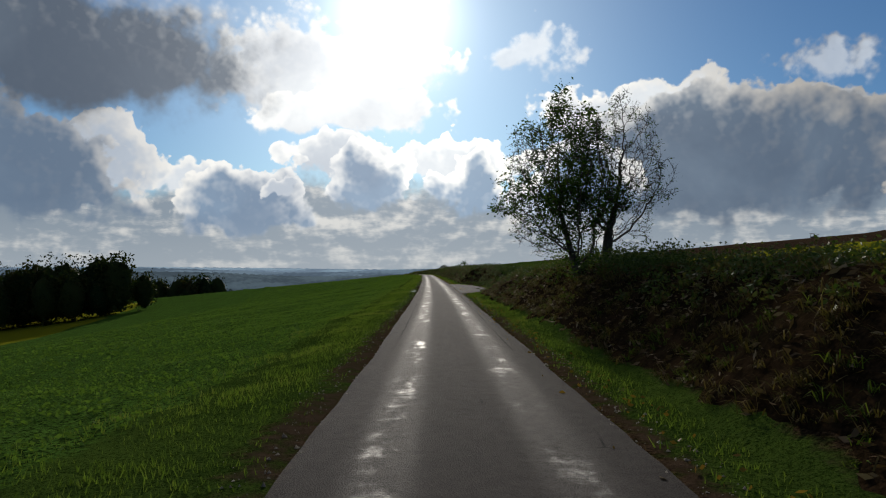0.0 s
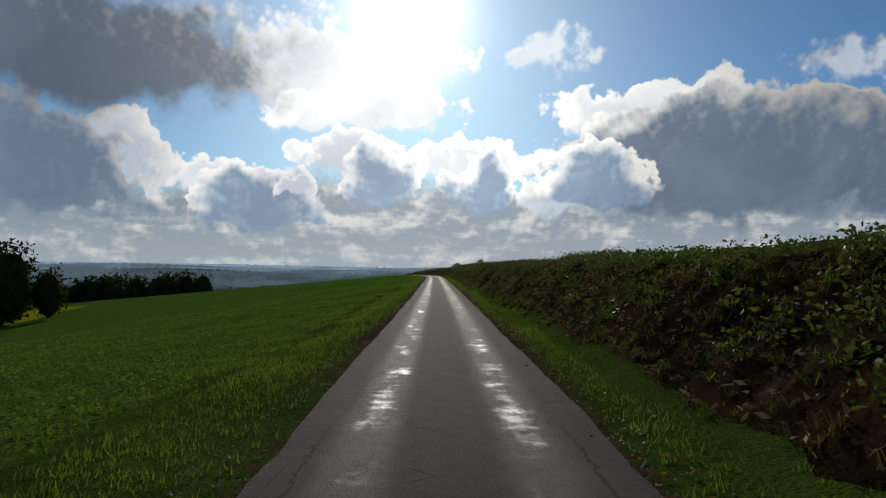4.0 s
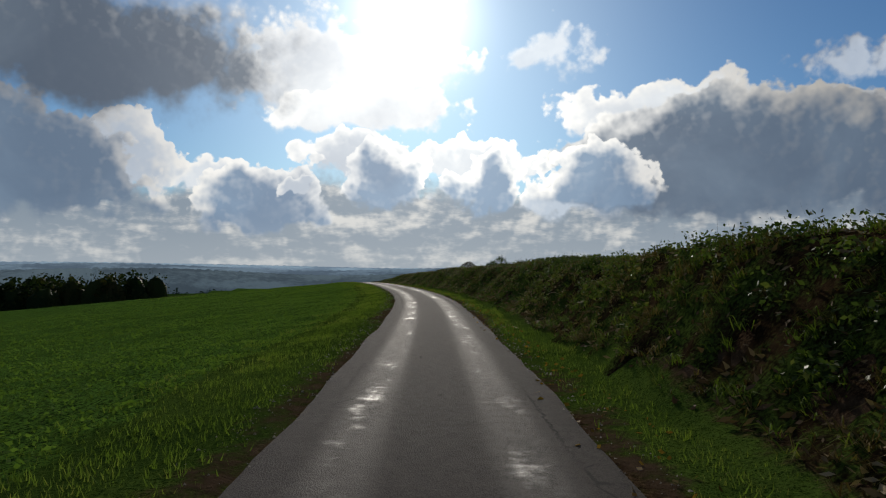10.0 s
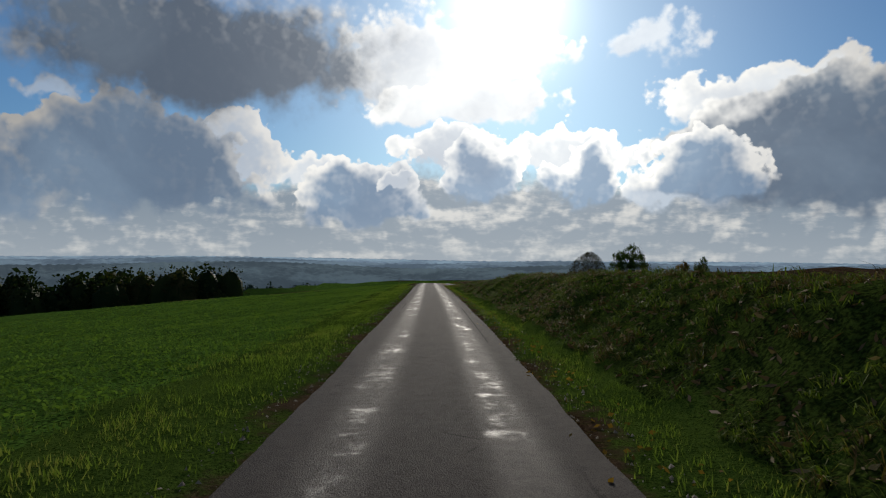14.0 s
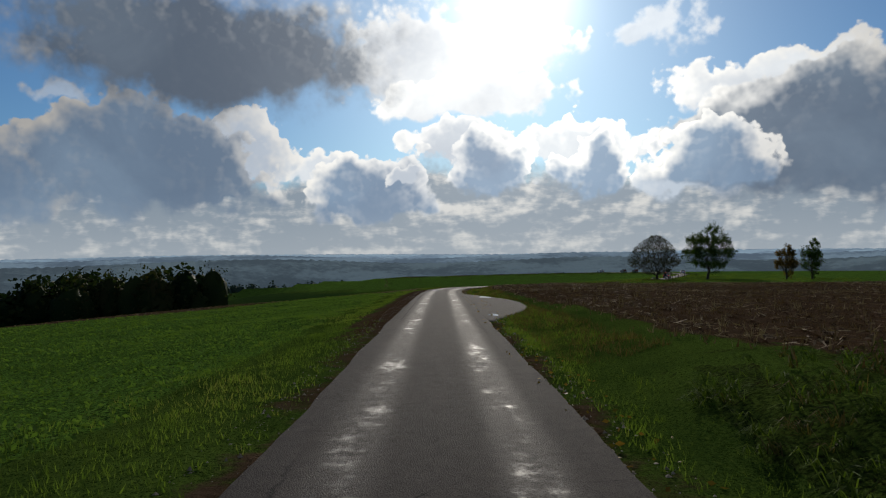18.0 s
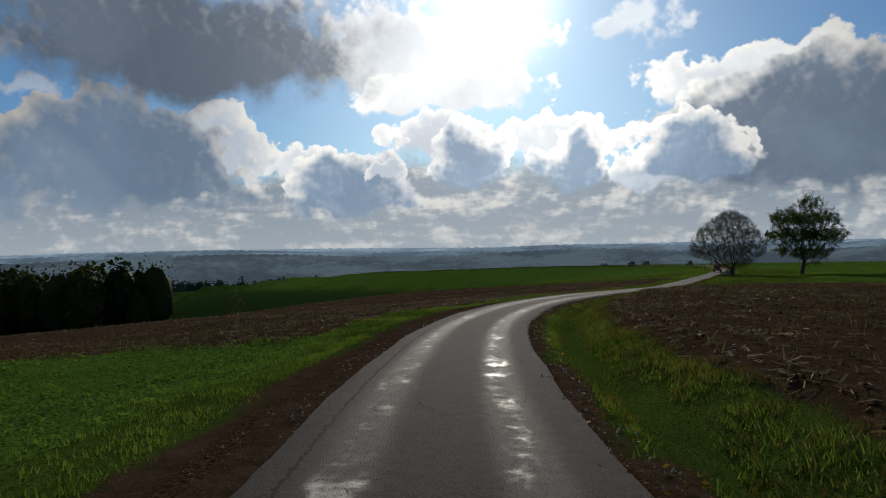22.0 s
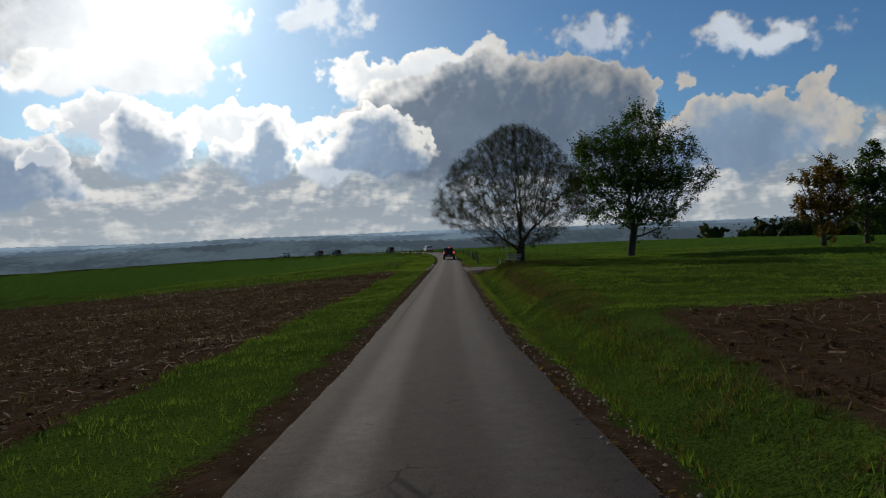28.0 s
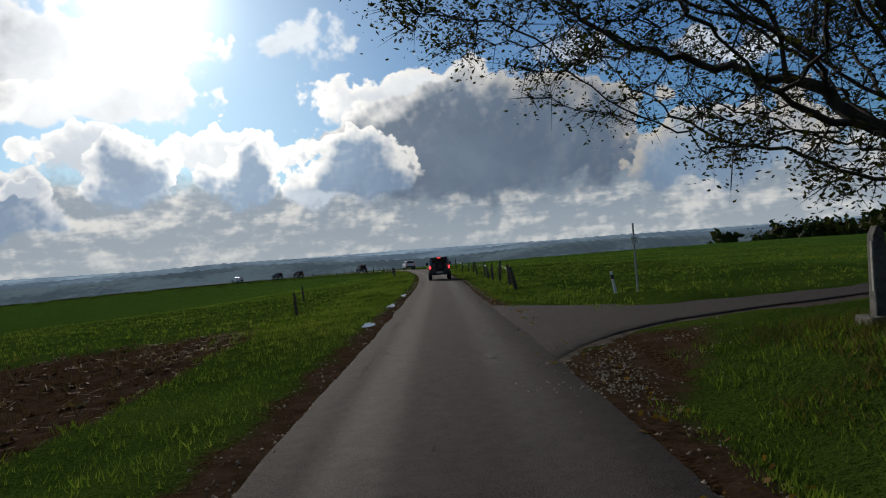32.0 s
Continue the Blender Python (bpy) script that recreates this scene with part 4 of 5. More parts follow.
    stuff("meadow_grass", np.vstack([va, vb]), np.vstack([fa, fb + len(va)]), GRASS, "fresh green meadow grass round the trees", "grass")


def strew_gravel():
    """Loose stones and grit along the broken edges of the asphalt."""
    rs = np.random.RandomState(16)
    x, y = strip(rs, 15000, -8, 560, 1.52, 2.15, 1.4)
    x2, y2 = strip(rs, 15000, -8, 560, -1.52, -2.2, 1.4)
    t = rs.rand(1500)
    x3, y3 = -3.3 + 3.3 * t + rs.randn(1500) * .5, 510.9 + 3.7 * t + rs.randn(1500) * .5
    x3, y3 = np.r_[x3, 3.5 + rs.rand(1500) * .5], np.r_[y3, 52 + rs.rand(1500) * 18]
    x, y = np.r_[x, x2, x3], np.r_[y, y2, y3]
    u, k = across(x, y)
    z = np.where(np.abs(u) < ROAD_HALF, LINE[k, 2] - .005, height(x, y))
    n = len(x)
    s = .008 + .022 * rs.rand(n) ** 2.5
    corner = np.array([(1, 0, -.3), (-.5, .9, -.3), (-.5, -.9, -.3), (.1, 0, .7)])
    v = corner[None] * s[:, None, None] * (1 + .4 * rs.randn(n, 4, 3)) + np.stack([x, y, z], 1)[:, None]
    f = (np.array([(0, 1, 3), (1, 2, 3), (2, 0, 3)])[None] + 4 * np.arange(n)[:, None, None]).reshape(-1, 3)
    stuff("loose_gravel", v.reshape(-1, 3), f, GRAVEL, "loose grit and small stones along the broken road edge", "gravel")
    # fallen leaves
    x, y = strip(rs, 5000, -8, 540, 1.3, 2.4, .6)
    u, k = across(x, y)
    z = np.where(np.abs(u) < ROAD_HALF, LINE[k, 2] + .012, height(x, y) + .03)
    v, f = leaves(np.stack([x, y, z], 1), .05, rs, .15, 1.4)
    stuff("fallen_leaves", v, f, LEAF_RUST, "brown fallen leaves strewn along the road edge", "leaves")


def grow(rs, stem, cloud, stride, reach, kill, rounds=90):
    """Branches grow from the stem towards the points of a cloud. Returns places and parents."""
    pos, par = [np.array(s, float) for s in stem], [-1] + list(range(len(stem) - 1))
    cloud = np.array(cloud)
    P = np.array(pos)
    d = np.linalg.norm(cloud[:, None] - P[None], axis=2)
    near, dist = d.argmin(1), d.min(1)
    alive = np.ones(len(cloud), bool)
    for _ in range(rounds):
        use = alive & (dist < reach)
        if not use.any():
            if not alive.any():
                break
            use = alive & (dist <= dist[alive].min() + stride)
        new_at = []
        for n in np.unique(near[use]):
            way = cloud[use & (near == n)] - pos[n]
            way = (way / np.linalg.norm(way, axis=1)[:, None]).mean(0) + rs.randn(3) * .16
            q = pos[n] + way / (np.linalg.norm(way) + 1e-6) * stride
            new_at.append((q, n))
        first = len(pos)
        for q, n in new_at:
            pos.append(q), par.append(int(n))
        Q = np.array(pos[first:])
        d = np.linalg.norm(cloud[:, None] - Q[None], axis=2)
        j, m = d.argmin(1), d.min(1)
        better = m < dist
        near[better], dist[better] = first + j[better], m[better]
        alive &= dist > kill
        if len(pos) > 15000:
            break
    return np.array(pos), np.array(par)


def tubes(pos, par, rad, pick, sides):
    """A tapered tube from each picked place back to its parent."""
    i = np.where(pick & (par >= 0))[0]
    a, b = pos[par[i]], pos[i]
    ra, rb = np.minimum(rad[par[i]], rad[i] * 1.35), rad[i]
    t = b - a
    t /= np.linalg.norm(t, axis=1)[:, None] + 1e-9
    side = np.cross(t, np.where(np.abs(t[:, 2:]) > .9, (1.0, 0, 0), (0, 0, 1.0)))
    side /= np.linalg.norm(side, axis=1)[:, None]
    up = np.cross(t, side)
    w = np.linspace(0, 2 * math.pi, sides, endpoint=False)
    ring = np.cos(w)[None, :, None] * side[:, None] + np.sin(w)[None, :, None] * up[:, None]
    v = np.concatenate([a[:, None] - t[:, None] * ra[:, None, None] * .3 + ring * ra[:, None, None], b[:, None] + ring * rb[:, None, None]], 1)
    s = np.arange(sides)
    f = np.stack([s, (s + 1) % sides, sides + (s + 1) % sides, sides + s], 1)
    f = (f[None] + 2 * sides * np.arange(len(i))[:, None, None]).reshape(-1, 4)
    return v.reshape(-1, 3), f


def part(name, me, parent, label=""):
    ob = new(name, me)
    ob.parent = parent
    return tagged(ob, label)


def tree(name, label, at, stems, cloud, seed, trunk_r, leaf=None, leaf_n=0, leaf_size=.1, stride=.28, scatter=.22, pipe=2.3, lean_leaf=1.0, twigs=3):
    rs = np.random.RandomState(seed)
    top = tagged(new(name), label, "tree")
    top.location = at
    pos, par = grow(rs, stems, cloud(rs), stride, 3.2, stride * 1.5)
    kids = np.zeros(len(pos))
    for i in range(len(pos) - 1, -1, -1):
        if kids[i] == 0:
            kids[i] = 1
        if par[i] >= 0:
            kids[par[i]] += kids[i]
    rad = np.maximum(trunk_r * (kids / kids[0]) ** (1 / pipe), .007)
    rad[0] *= 1.35
    thick = rad > trunk_r * .33
    v, f = tubes(pos, par, rad, thick, 9)
    part("trunk", mesh_of("trunk", v, f, BARK, True), top)
    v, f = tubes(pos, par, rad, ~thick, 4)
    tagged(part("branches", mesh_of("branches", v, f, BARK, True), top), kind="stuff")
    tips = np.where(kids <= 4)[0]
    p = pos[tips]
    out = p - pos[np.maximum(par[tips], 0)]
    n = len(tips) * twigs
    a = np.repeat(p, twigs, 0)
    d = np.repeat(out / (np.linalg.norm(out, axis=1)[:, None] + 1e-6), twigs, 0) + rs.randn(n, 3) * .75
    d *= (stride * (1.2 + 1.4 * rs.rand(n)) / np.linalg.norm(d, axis=1))[:, None]
    w = np.cross(d, rs.randn(n, 3))
    w *= (.0075 / np.linalg.norm(w, axis=1))[:, None]
    tagged(part("twigs", mesh_of("twigs", np.stack([a - w, a + w, a + d], 1).reshape(-1, 3), np.arange(3 * n).reshape(-1, 3), BARK), top), kind="stuff")
    if leaf_n:
        pick = rs.randint(n, size=leaf_n)
        p = a[pick] + d[pick] * rs.rand(leaf_n, 1) + rs.randn(leaf_n, 3) * scatter * .5
        clump = np.sin(p[:, 0] * 1.7 + seed) + np.sin(p[:, 1] * 1.9 + 2) + np.sin(p[:, 2] * 2.1 + seed)
        p = p[rs.rand(leaf_n) < .45 + .35 * clump * lean_leaf]
        v, f = leaves(p, leaf_size, rs)
        tagged(part("crown", mesh_of("crown", v, f, leaf), top), kind="stuff")
    return top


def egg(n, centre, half, power=.42, low=-1.0):
    """Points in an egg-shaped crown, more of them towards its skin."""
    def make(rs):
        d = rs.randn(n * 2, 3)
        d /= np.linalg.norm(d, axis=1)[:, None]
        d = d[d[:, 2] > low][:n]
        r = rs.rand(len(d)) ** power
        bulge = 1 + .13 * np.sin(d[:, 0] * 5 + 1) * np.cos(d[:, 1] * 4) + .10 * np.sin(d[:, 2] * 7 + d[:, 0] * 3)
        return np.array(centre) + d * (r * bulge)[:, None] * np.array(half)
    return make


def fan(n, foot, tall, wide, low=.25):
    """Points of a vase-shaped crown that spreads from a short trunk."""
    def make(rs):
        h = rs.rand(n) ** .8
        a = rs.rand(n) * 2 * math.pi
        prof = np.interp(h, [0, .12, .30, .57, .82, 1], [.34, .70, 1.08, .92, .60, .14]) * (1 - .13 * np.cos(a))
        r = wide * prof * rs.rand(n) ** .5
        return np.c_[np.cos(a) * r, np.sin(a) * r, foot + (tall - foot) * h]
    return make


def stem(h, n, lean=(0, 0)):
    return [(lean[0] * (i / n) ** 1.5, lean[1] * (i / n) ** 1.5, h * i / n - .15) for i in range(n + 1)]


def plant_trees():
    z = ground_at
    # two small trees on the bank
    x, y = 4.65, 24.2
    tree("roadside_tree", "small roadside tree with dense dark green leaves on the bank", (x, y, z(x, y)), stem(.5, 3, (-.1, 0)),
         egg(1300, (-.55, 0, 3.15), (2.15, 2.0, 2.95), .6, low=-.95), 21, .15, LEAF_GREEN, 30000, .062, .16, .20, 1.75, .75, 4)
    x, y = 5.65, 24.6
    tree("roadside_tree", "bare gnarled roadside tree with few leaves on the bank", (x, y, z(x, y)), stem(1.1, 4, (.1, 0)),
         egg(1500, (.35, 0, 3.2), (2.0, 1.8, 2.7), .6, low=-.9), 22, .17, LEAF_GREEN, 9000, .045, .15, .14, 1.6, .8, 4)
    # the pair at the junction
    x, y = 1.0, 509.3
    tree("roadside_tree", "broad many-stemmed tree with thin autumn foliage above a bench", (x, y, z(x, y)), stem(1.3, 5),
         fan(5200, 1.5, 11.4, 6.3), 23, .34, LEAF_THIN, 360000, .037, .22, .22, 1.62, .35, 7)
    x, y = 13.8, 513.6
    tree("roadside_tree", "tall round-crowned tree with dark green leaves in the meadow", (x, y, z(x, y)), stem(2.6, 7, (.5, .2)),
         egg(2400, (.6, 0, 8.0), (6.1, 6.0, 5.9), .55), 24, .34, LEAF_GREEN, 92000, .128, .32, .30, 2.0, .7, 4)
    x, y = 31.3, 508.8
    tree("small_tree", "small rust-coloured autumn tree at the edge of the meadow", (x, y, z(x, y)), stem(1.0, 4),
         egg(700, (0, 0, 4.7), (2.5, 2.5, 3.8), .6), 25, .24, LEAF_RUST, 20000, .15, .3, .28, 2.0, .7)
    x, y = 37.3, 509.6
    tree("small_tree", "small dark green tree at the edge of the meadow", (x, y, z(x, y)), stem(1.2, 4),
         egg(700, (0, 0, 5.2), (2.6, 2.6, 4.3), .6), 26, .25, LEAF_GREEN, 20000, .16, .3, .28, 2.0, .7)


def wood(name, label, outline, width, count, tall, seed, mat, per=240, size=1.0, firs=0.0):
    """A far wood: many crowns of leaf clumps on stems along a line."""
    rs = np.random.RandomState(seed)
    pts = np.array(outline, float)
    s = np.r_[0, np.cumsum(np.linalg.norm(np.diff(pts, axis=0), axis=1))]
    t = rs.rand(count) * s[-1]
    x = np.interp(t, s, pts[:, 0]) + rs.randn(count) * width * .5
    y = np.interp(t, s, pts[:, 1]) + rs.randn(count) * width * .5
    g = height(x, y)
    h = tall * (.65 + .45 * rs.rand(count))
    V, F, base = [], [], 0
    rings, turn = np.meshgrid(np.linspace(.12, math.pi - .12, 7), np.arange(10) * math.pi / 5, indexing="ij")
    heart = np.stack([np.sin(rings) * np.cos(turn), np.sin(rings) * np.sin(turn), np.cos(rings)], 2).reshape(-1, 3)
    j = np.arange(60)
    shell = np.stack([j, j // 10 * 10 + (j + 1) % 10, j // 10 * 10 + (j + 1) % 10 + 10, j + 10], 1)
    for i in range(count):
        d = rs.randn(per, 3)
        d /= np.linalg.norm(d, axis=1)[:, None]
        r = rs.rand(per) ** .4 * (1 + .25 * np.sin(d[:, 0] * 4 + i) * np.cos(d[:, 2] * 5 + i * 2))
        if rs.rand() < firs:
            k = rs.rand(per)
            p = np.c_[d[:, :2] * (h[i] * .2 * (1 - k) + .2)[:, None], k * h[i]]
        else:
            p = d * r[:, None] * (h[i] * .32, h[i] * .32, h[i] * .5) + (0, 0, h[i] * .49)
        v, f = leaves(p + (x[i], y[i], g[i]), size * (1 + .3 * rs.randn()), rs, .8, 1.3)
        V.append(v), F.append(f + base)
        base += len(v)
        if not firs:
            q = heart * (h[i] * .23, h[i] * .23, h[i] * .37) * (1 + .1 * rs.randn(len(heart), 1)) + (x[i], y[i], g[i] + h[i] * .46)
            V.append(q), F.append(shell + base)
            base += len(q)
    stuff(name, np.vstack(V), np.vstack(F), mat, label, "woodland")


def plant_woods():
    wood("woodland", "dark deciduous wood at the foot of the sloping field", [(-134, 284), (-150, 276), (-190, 255), (-240, 215)], 13, 95, 25, 31, WOODS, 1000, .75, 0)
    wood("woodland", "long dark mixed wood beyond the fields", [(-238, 704), (-290, 690), (-350, 640), (-430, 560), (-480, 470)], 24, 180, 37, 32, WOODS, 360, 1.9, 0)
    wood("woodland", "hazy dark wood in the valley", [(-240, 1400), (-300, 1395), (-420, 1360), (-560, 1300)], 30, 90, 29, 33, HAZED_WOODS, 200, 2.4)
    wood("woodland", "hazy woodland on the right-hand valley side", [(352, 890), (420, 860), (520, 790), (640, 700)], 30, 140, 36, 34, WOODS, 200, 3.0)
    wood("woodland", "hazy copses along the valley floor", [(-130, 1500), (60, 1560), (240, 1500), (330, 1380)], 60, 60, 20, 35, HAZED_WOODS, 110, 3.2)
    wood("fir_group", "three dark firs standing in the valley", [(-24, 958), (-13, 966)], 3, 5, 12, 36, HAZED_WOODS, 120, 1.3, 1.0)


def hills():
    """Wooded ridges that close the valley, one behind the other. Distance haze is put into their colour and glow."""
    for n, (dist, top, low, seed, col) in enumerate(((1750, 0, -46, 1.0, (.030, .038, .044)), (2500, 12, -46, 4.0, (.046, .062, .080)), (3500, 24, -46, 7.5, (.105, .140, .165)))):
        m, g, bsdf, out = material("haze_tinted_hill")
        co = g.add("ShaderNodeTexCoord").outputs["Object"]
        f = g.smooth(g.math("ADD", g.math("MULTIPLY", g.noise(co, .005, 5.0, .6), .7), g.math("MULTIPLY", g.noise(co, .05, 5.0, .7), .3)), .44, .58)
        c = g.mix(f, col, tuple(v * k for v, k in zip(col, (1.5, 1.5, 1.15))))
        g.link(c, bsdf.inputs["Base Color"])
        bsdf.inputs["Roughness"].default_value = 1.0
        bsdf.inputs["Specular IOR Level"].default_value = 0.0
        bump(g, bsdf, g.noise(co, .05, 5.0), .7, 6.0)
        # haze as emission: each farther ridge glows paler and bluer
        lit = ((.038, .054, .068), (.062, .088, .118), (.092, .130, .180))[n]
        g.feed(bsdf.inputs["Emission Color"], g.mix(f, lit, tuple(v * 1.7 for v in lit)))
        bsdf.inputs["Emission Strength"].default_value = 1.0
        a = np.radians(np.arange(-75, 75.01, .16))
        d = np.linspace(-1, 1, 13)
        A, D = np.meshgrid(a, d)
        w = .5 + .5 * wobble(A * 1000, A * 300, 130.0, seed)
        crest = (low + (top - low) * (.62 + .38 * w)) + 2.2 * wobble(A * 3000, D * 9, 9.0, seed) + 1.1 * wobble(A * 3000, D * 9, 3.1, seed)
        R = dist + D * dist * .16 + 60 * wobble(A * 900, D, 60.0, seed)
        Z = low - 14 + (crest - low + 14) * np.cos(D * math.pi / 2) ** .8
        v = np.stack([R * np.sin(A), 300 + R * np.cos(A), Z], 2).reshape(-1, 3)
        i = (np.arange(len(d) - 1)[:, None] * len(a) + np.arange(len(a) - 1)[None]).ravel()
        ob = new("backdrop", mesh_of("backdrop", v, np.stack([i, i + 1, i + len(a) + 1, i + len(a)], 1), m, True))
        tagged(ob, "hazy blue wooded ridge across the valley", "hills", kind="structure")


build_bank()
sow_verges()
sow_crop()
sow_bank()
sow_fields()
strew_gravel()
plant_trees()
plant_woods()
hills()

# ---------------------------------------------------------------- things
PAINT_BLACK = plain("dark_car_paint", (.010, .010, .012), (.016, .016, .018), 3, .30, 0, .0, .5, .6)
PAINT_WHITE = plain("white_car_paint", (.62, .63, .64), (.72, .72, .72), 3, .32, 0, .0, .5, .6)
PAINT_GREEN = plain("green_car_paint", (.020, .028, .022), (.030, .038, .030), 3, .35, 0, .0, .5, .5)
RUBBER = plain("rubber", (.012, .012, .012), (.03, .028, .026), 9, .85, 0, .3, .3)
METAL = plain("grey_metal", (.30, .30, .31), (.42, .42, .42), 12, .45, .9, .1)
PLASTIC = plain("black_plastic", (.015, .015, .016), (.03, .03, .03), 12, .6, 0, .1)
WINDOW = plain("dark_car_glass", (.006, .007, .008), (.010, .011, .012), 2, .06, 0, .0, .6)
POST_WOOD = plain("weathered_post_wood", (.055, .043, .032), (.15, .12, .09), 7, .9, 0, .6, .2)
BENCH_WOOD = plain("weathered_bench_wood", (.20, .19, .17), (.40, .38, .34), 9, .85, 0, .5, .25)
STONE = plain("grey_stone", (.07, .068, .062), (.16, .15, .135), 8, .9, 0, .6, .2)
WHITE = plain("white_plastic", (.70, .70, .68), (.80, .80, .78), 10, .5, 0, .1)
PLATE = plain("number_plate", (.55, .55, .53), (.62, .62, .6), 6, .5, 0, 0)


def red_light(name, strength):
    m, g, bsdf, _ = material(name)
    bsdf.inputs["Base Color"].default_value = (.35, .01, .012, 1)
    bsdf.inputs["Roughness"].default_value = .25
    bsdf.inputs["Emission Color"].default_value = (1.0, .05, .06, 1)
    bsdf.inputs["Emission Strength"].default_value = strength
    return m


TAIL = red_light("lit_tail_light", 2.2)


def box_bm(bm, size, at=(0, 0, 0), bevel=0.0, rot=(0, 0, 0), taper=None):
    """A block, edges rounded; taper narrows the top by factors in x and y."""
    r = bmesh.ops.create_cube(bm, size=1.0)
    vs = r["verts"]
    for v in vs:
        v.co = Vector((v.co.x * size[0], v.co.y * size[1], v.co.z * size[2]))
        if taper and v.co.z > 0:
            v.co.x *= taper[0]
            v.co.y *= taper[1]
    if bevel:
        es = list({e for v in vs for e in v.link_edges})
        out = bmesh.ops.bevel(bm, geom=es, offset=bevel, segments=2, profile=.6, affect="EDGES", clamp_overlap=True)
        vs = list({v for f in out["faces"] for v in f.verts} | {v for v in vs if v.is_valid})
    m = Matrix.Translation(at) @ Euler([radians(a) for a in rot]).to_matrix().to_4x4()
    bmesh.ops.transform(bm, matrix=m, verts=vs)


def drum_bm(bm, r, depth, at, axis="X", seg=20, bevel=0.0, r2=None):
    m = Matrix.Translation(at) @ {"X": Euler((0, math.pi / 2, 0)), "Y": Euler((math.pi / 2, 0, 0)), "Z": Euler((0, 0, 0))}[axis].to_matrix().to_4x4()
    o = bmesh.ops.create_cone(bm, cap_ends=True, segments=seg, radius1=r, radius2=r if r2 is None else r2, depth=depth, matrix=m)
    if bevel:
        es = [e for e in {e for v in o["verts"] for e in v.link_edges} if len(e.link_faces) == 2 and any(len(f.verts) > 6 for f in e.link_faces)]
        bmesh.ops.bevel(bm, geom=es, offset=bevel, segments=2, profile=.5, affect="EDGES")


def solid(name, bm, mat, parent=None, label="", at=None):
    me = bpy.data.meshes.new(name)
    bm.to_mesh(me)
    bm.free()
    me.materials.append(mat)
    ob = new(name, me)
    if parent is not None:
        ob.parent = parent
    if at is not None:
        ob.matrix_basis = at
    return tagged(ob, label)


def block(name, size, at, mat, parent, bevel=.02, label="", rot=(0, 0, 0), taper=None):
    bm = bmesh.new()
    box_bm(bm, size, at, bevel, rot, taper)
    return solid(name, bm, mat, parent, label)


def wheel(parent, x, y, r=.38, wide=.26):
    bm = bmesh.new()
    drum_bm(bm, r, wide, (x, y, r), "X", 28, .05)
    tyre = solid("wheel", bm, RUBBER, parent)
    bm = bmesh.new()
    drum_bm(bm, r * .58, wide + .02, (x, y, r), "X", 20, .02)
    drum_bm(bm, r * .16, wide + .05, (x, y, r), "X", 12)
    solid("rim", bm, METAL, tyre)


def off_roader(label, paint, lit=False):
    """A boxy off-roader; x across, y forwards, standing on z = 0."""
    car = tagged(new("off_road_car"), label, "car")
    block("body", (1.66, 3.7, .62), (0, -.05, .86), paint, car, .07)
    block("bonnet", (1.44, 1.15, .16), (0, 1.28, 1.22), paint, car, .05, taper=(.94, .97))
    block("cabin", (1.56, 2.15, .60), (0, -.72, 1.46), paint, car, .06, taper=(.90, .95))
    block("roof", (1.44, 2.08, .07), (0, -.74, 1.78), PLASTIC, car, .03)
    block("rear_window", (1.16, .03, .36), (0, -1.785, 1.52), WINDOW, car, .012)
    block("windscreen", (1.28, .03, .38), (0, .345, 1.50), WINDOW, car, .012)
    for x in (-1, 1):
        block("side_window", (.03, .78, .34), (x * .755, -.25, 1.50), WINDOW, car, .012)
        block("side_window", (.03, .80, .34), (x * .755, -1.22, 1.50), WINDOW, car, .012)
        block("wing_mirror", (.20, .12, .22), (x * .94, .34, 1.30), PLASTIC, car, .03)
        block("mudguard", (.30, .98, .10), (x * .80, 1.22, .98), PLASTIC, car, .03)
        block("mudguard", (.30, .98, .10), (x * .80, -1.26, .98), PLASTIC, car, .03)
        block("tail_light", (.13, .05, .22), (x * .75, -1.93, 1.02), TAIL if lit else red_light("tail_light", .15), car, .015, "lit red tail light" if lit else "red tail light")
        block("headlight", (.20, .05, .20), (x * .52, 1.83, 1.02), WHITE, car, .04)
        for y in (1.22, -1.26):
            wheel(car, x * .76, y)
    block("rear_bumper", (1.62, .16, .20), (0, -1.98, .60), PLASTIC, car, .03)
    block("front_bumper", (1.60, .20, .20), (0, 1.94, .62), PLASTIC, car, .03)
    block("number_plate", (.52, .015, .11), (0, -2.066, .62), PLATE, car, .004, "pale number plate with dark bar")
    bm = bmesh.new()
    drum_bm(bm, .39, .24, (.05, -2.05, 1.12), "Y", 28, .05)
    spare = solid("spare_wheel", bm, RUBBER, car)
    bm = bmesh.new()
    drum_bm(bm, .20, .03, (.05, -2.18, 1.12), "Y", 20)
    solid("wheel_cover", bm, PLASTIC, spare)
    block("brake_light", (.26, .03, .05), (0, -1.80, 1.76), TAIL if lit else red_light("brake_light", .1), car, .01)
    block("underbody", (1.2, 3.2, .24), (0, 0, .52), PLASTIC, car, .05)
    return car


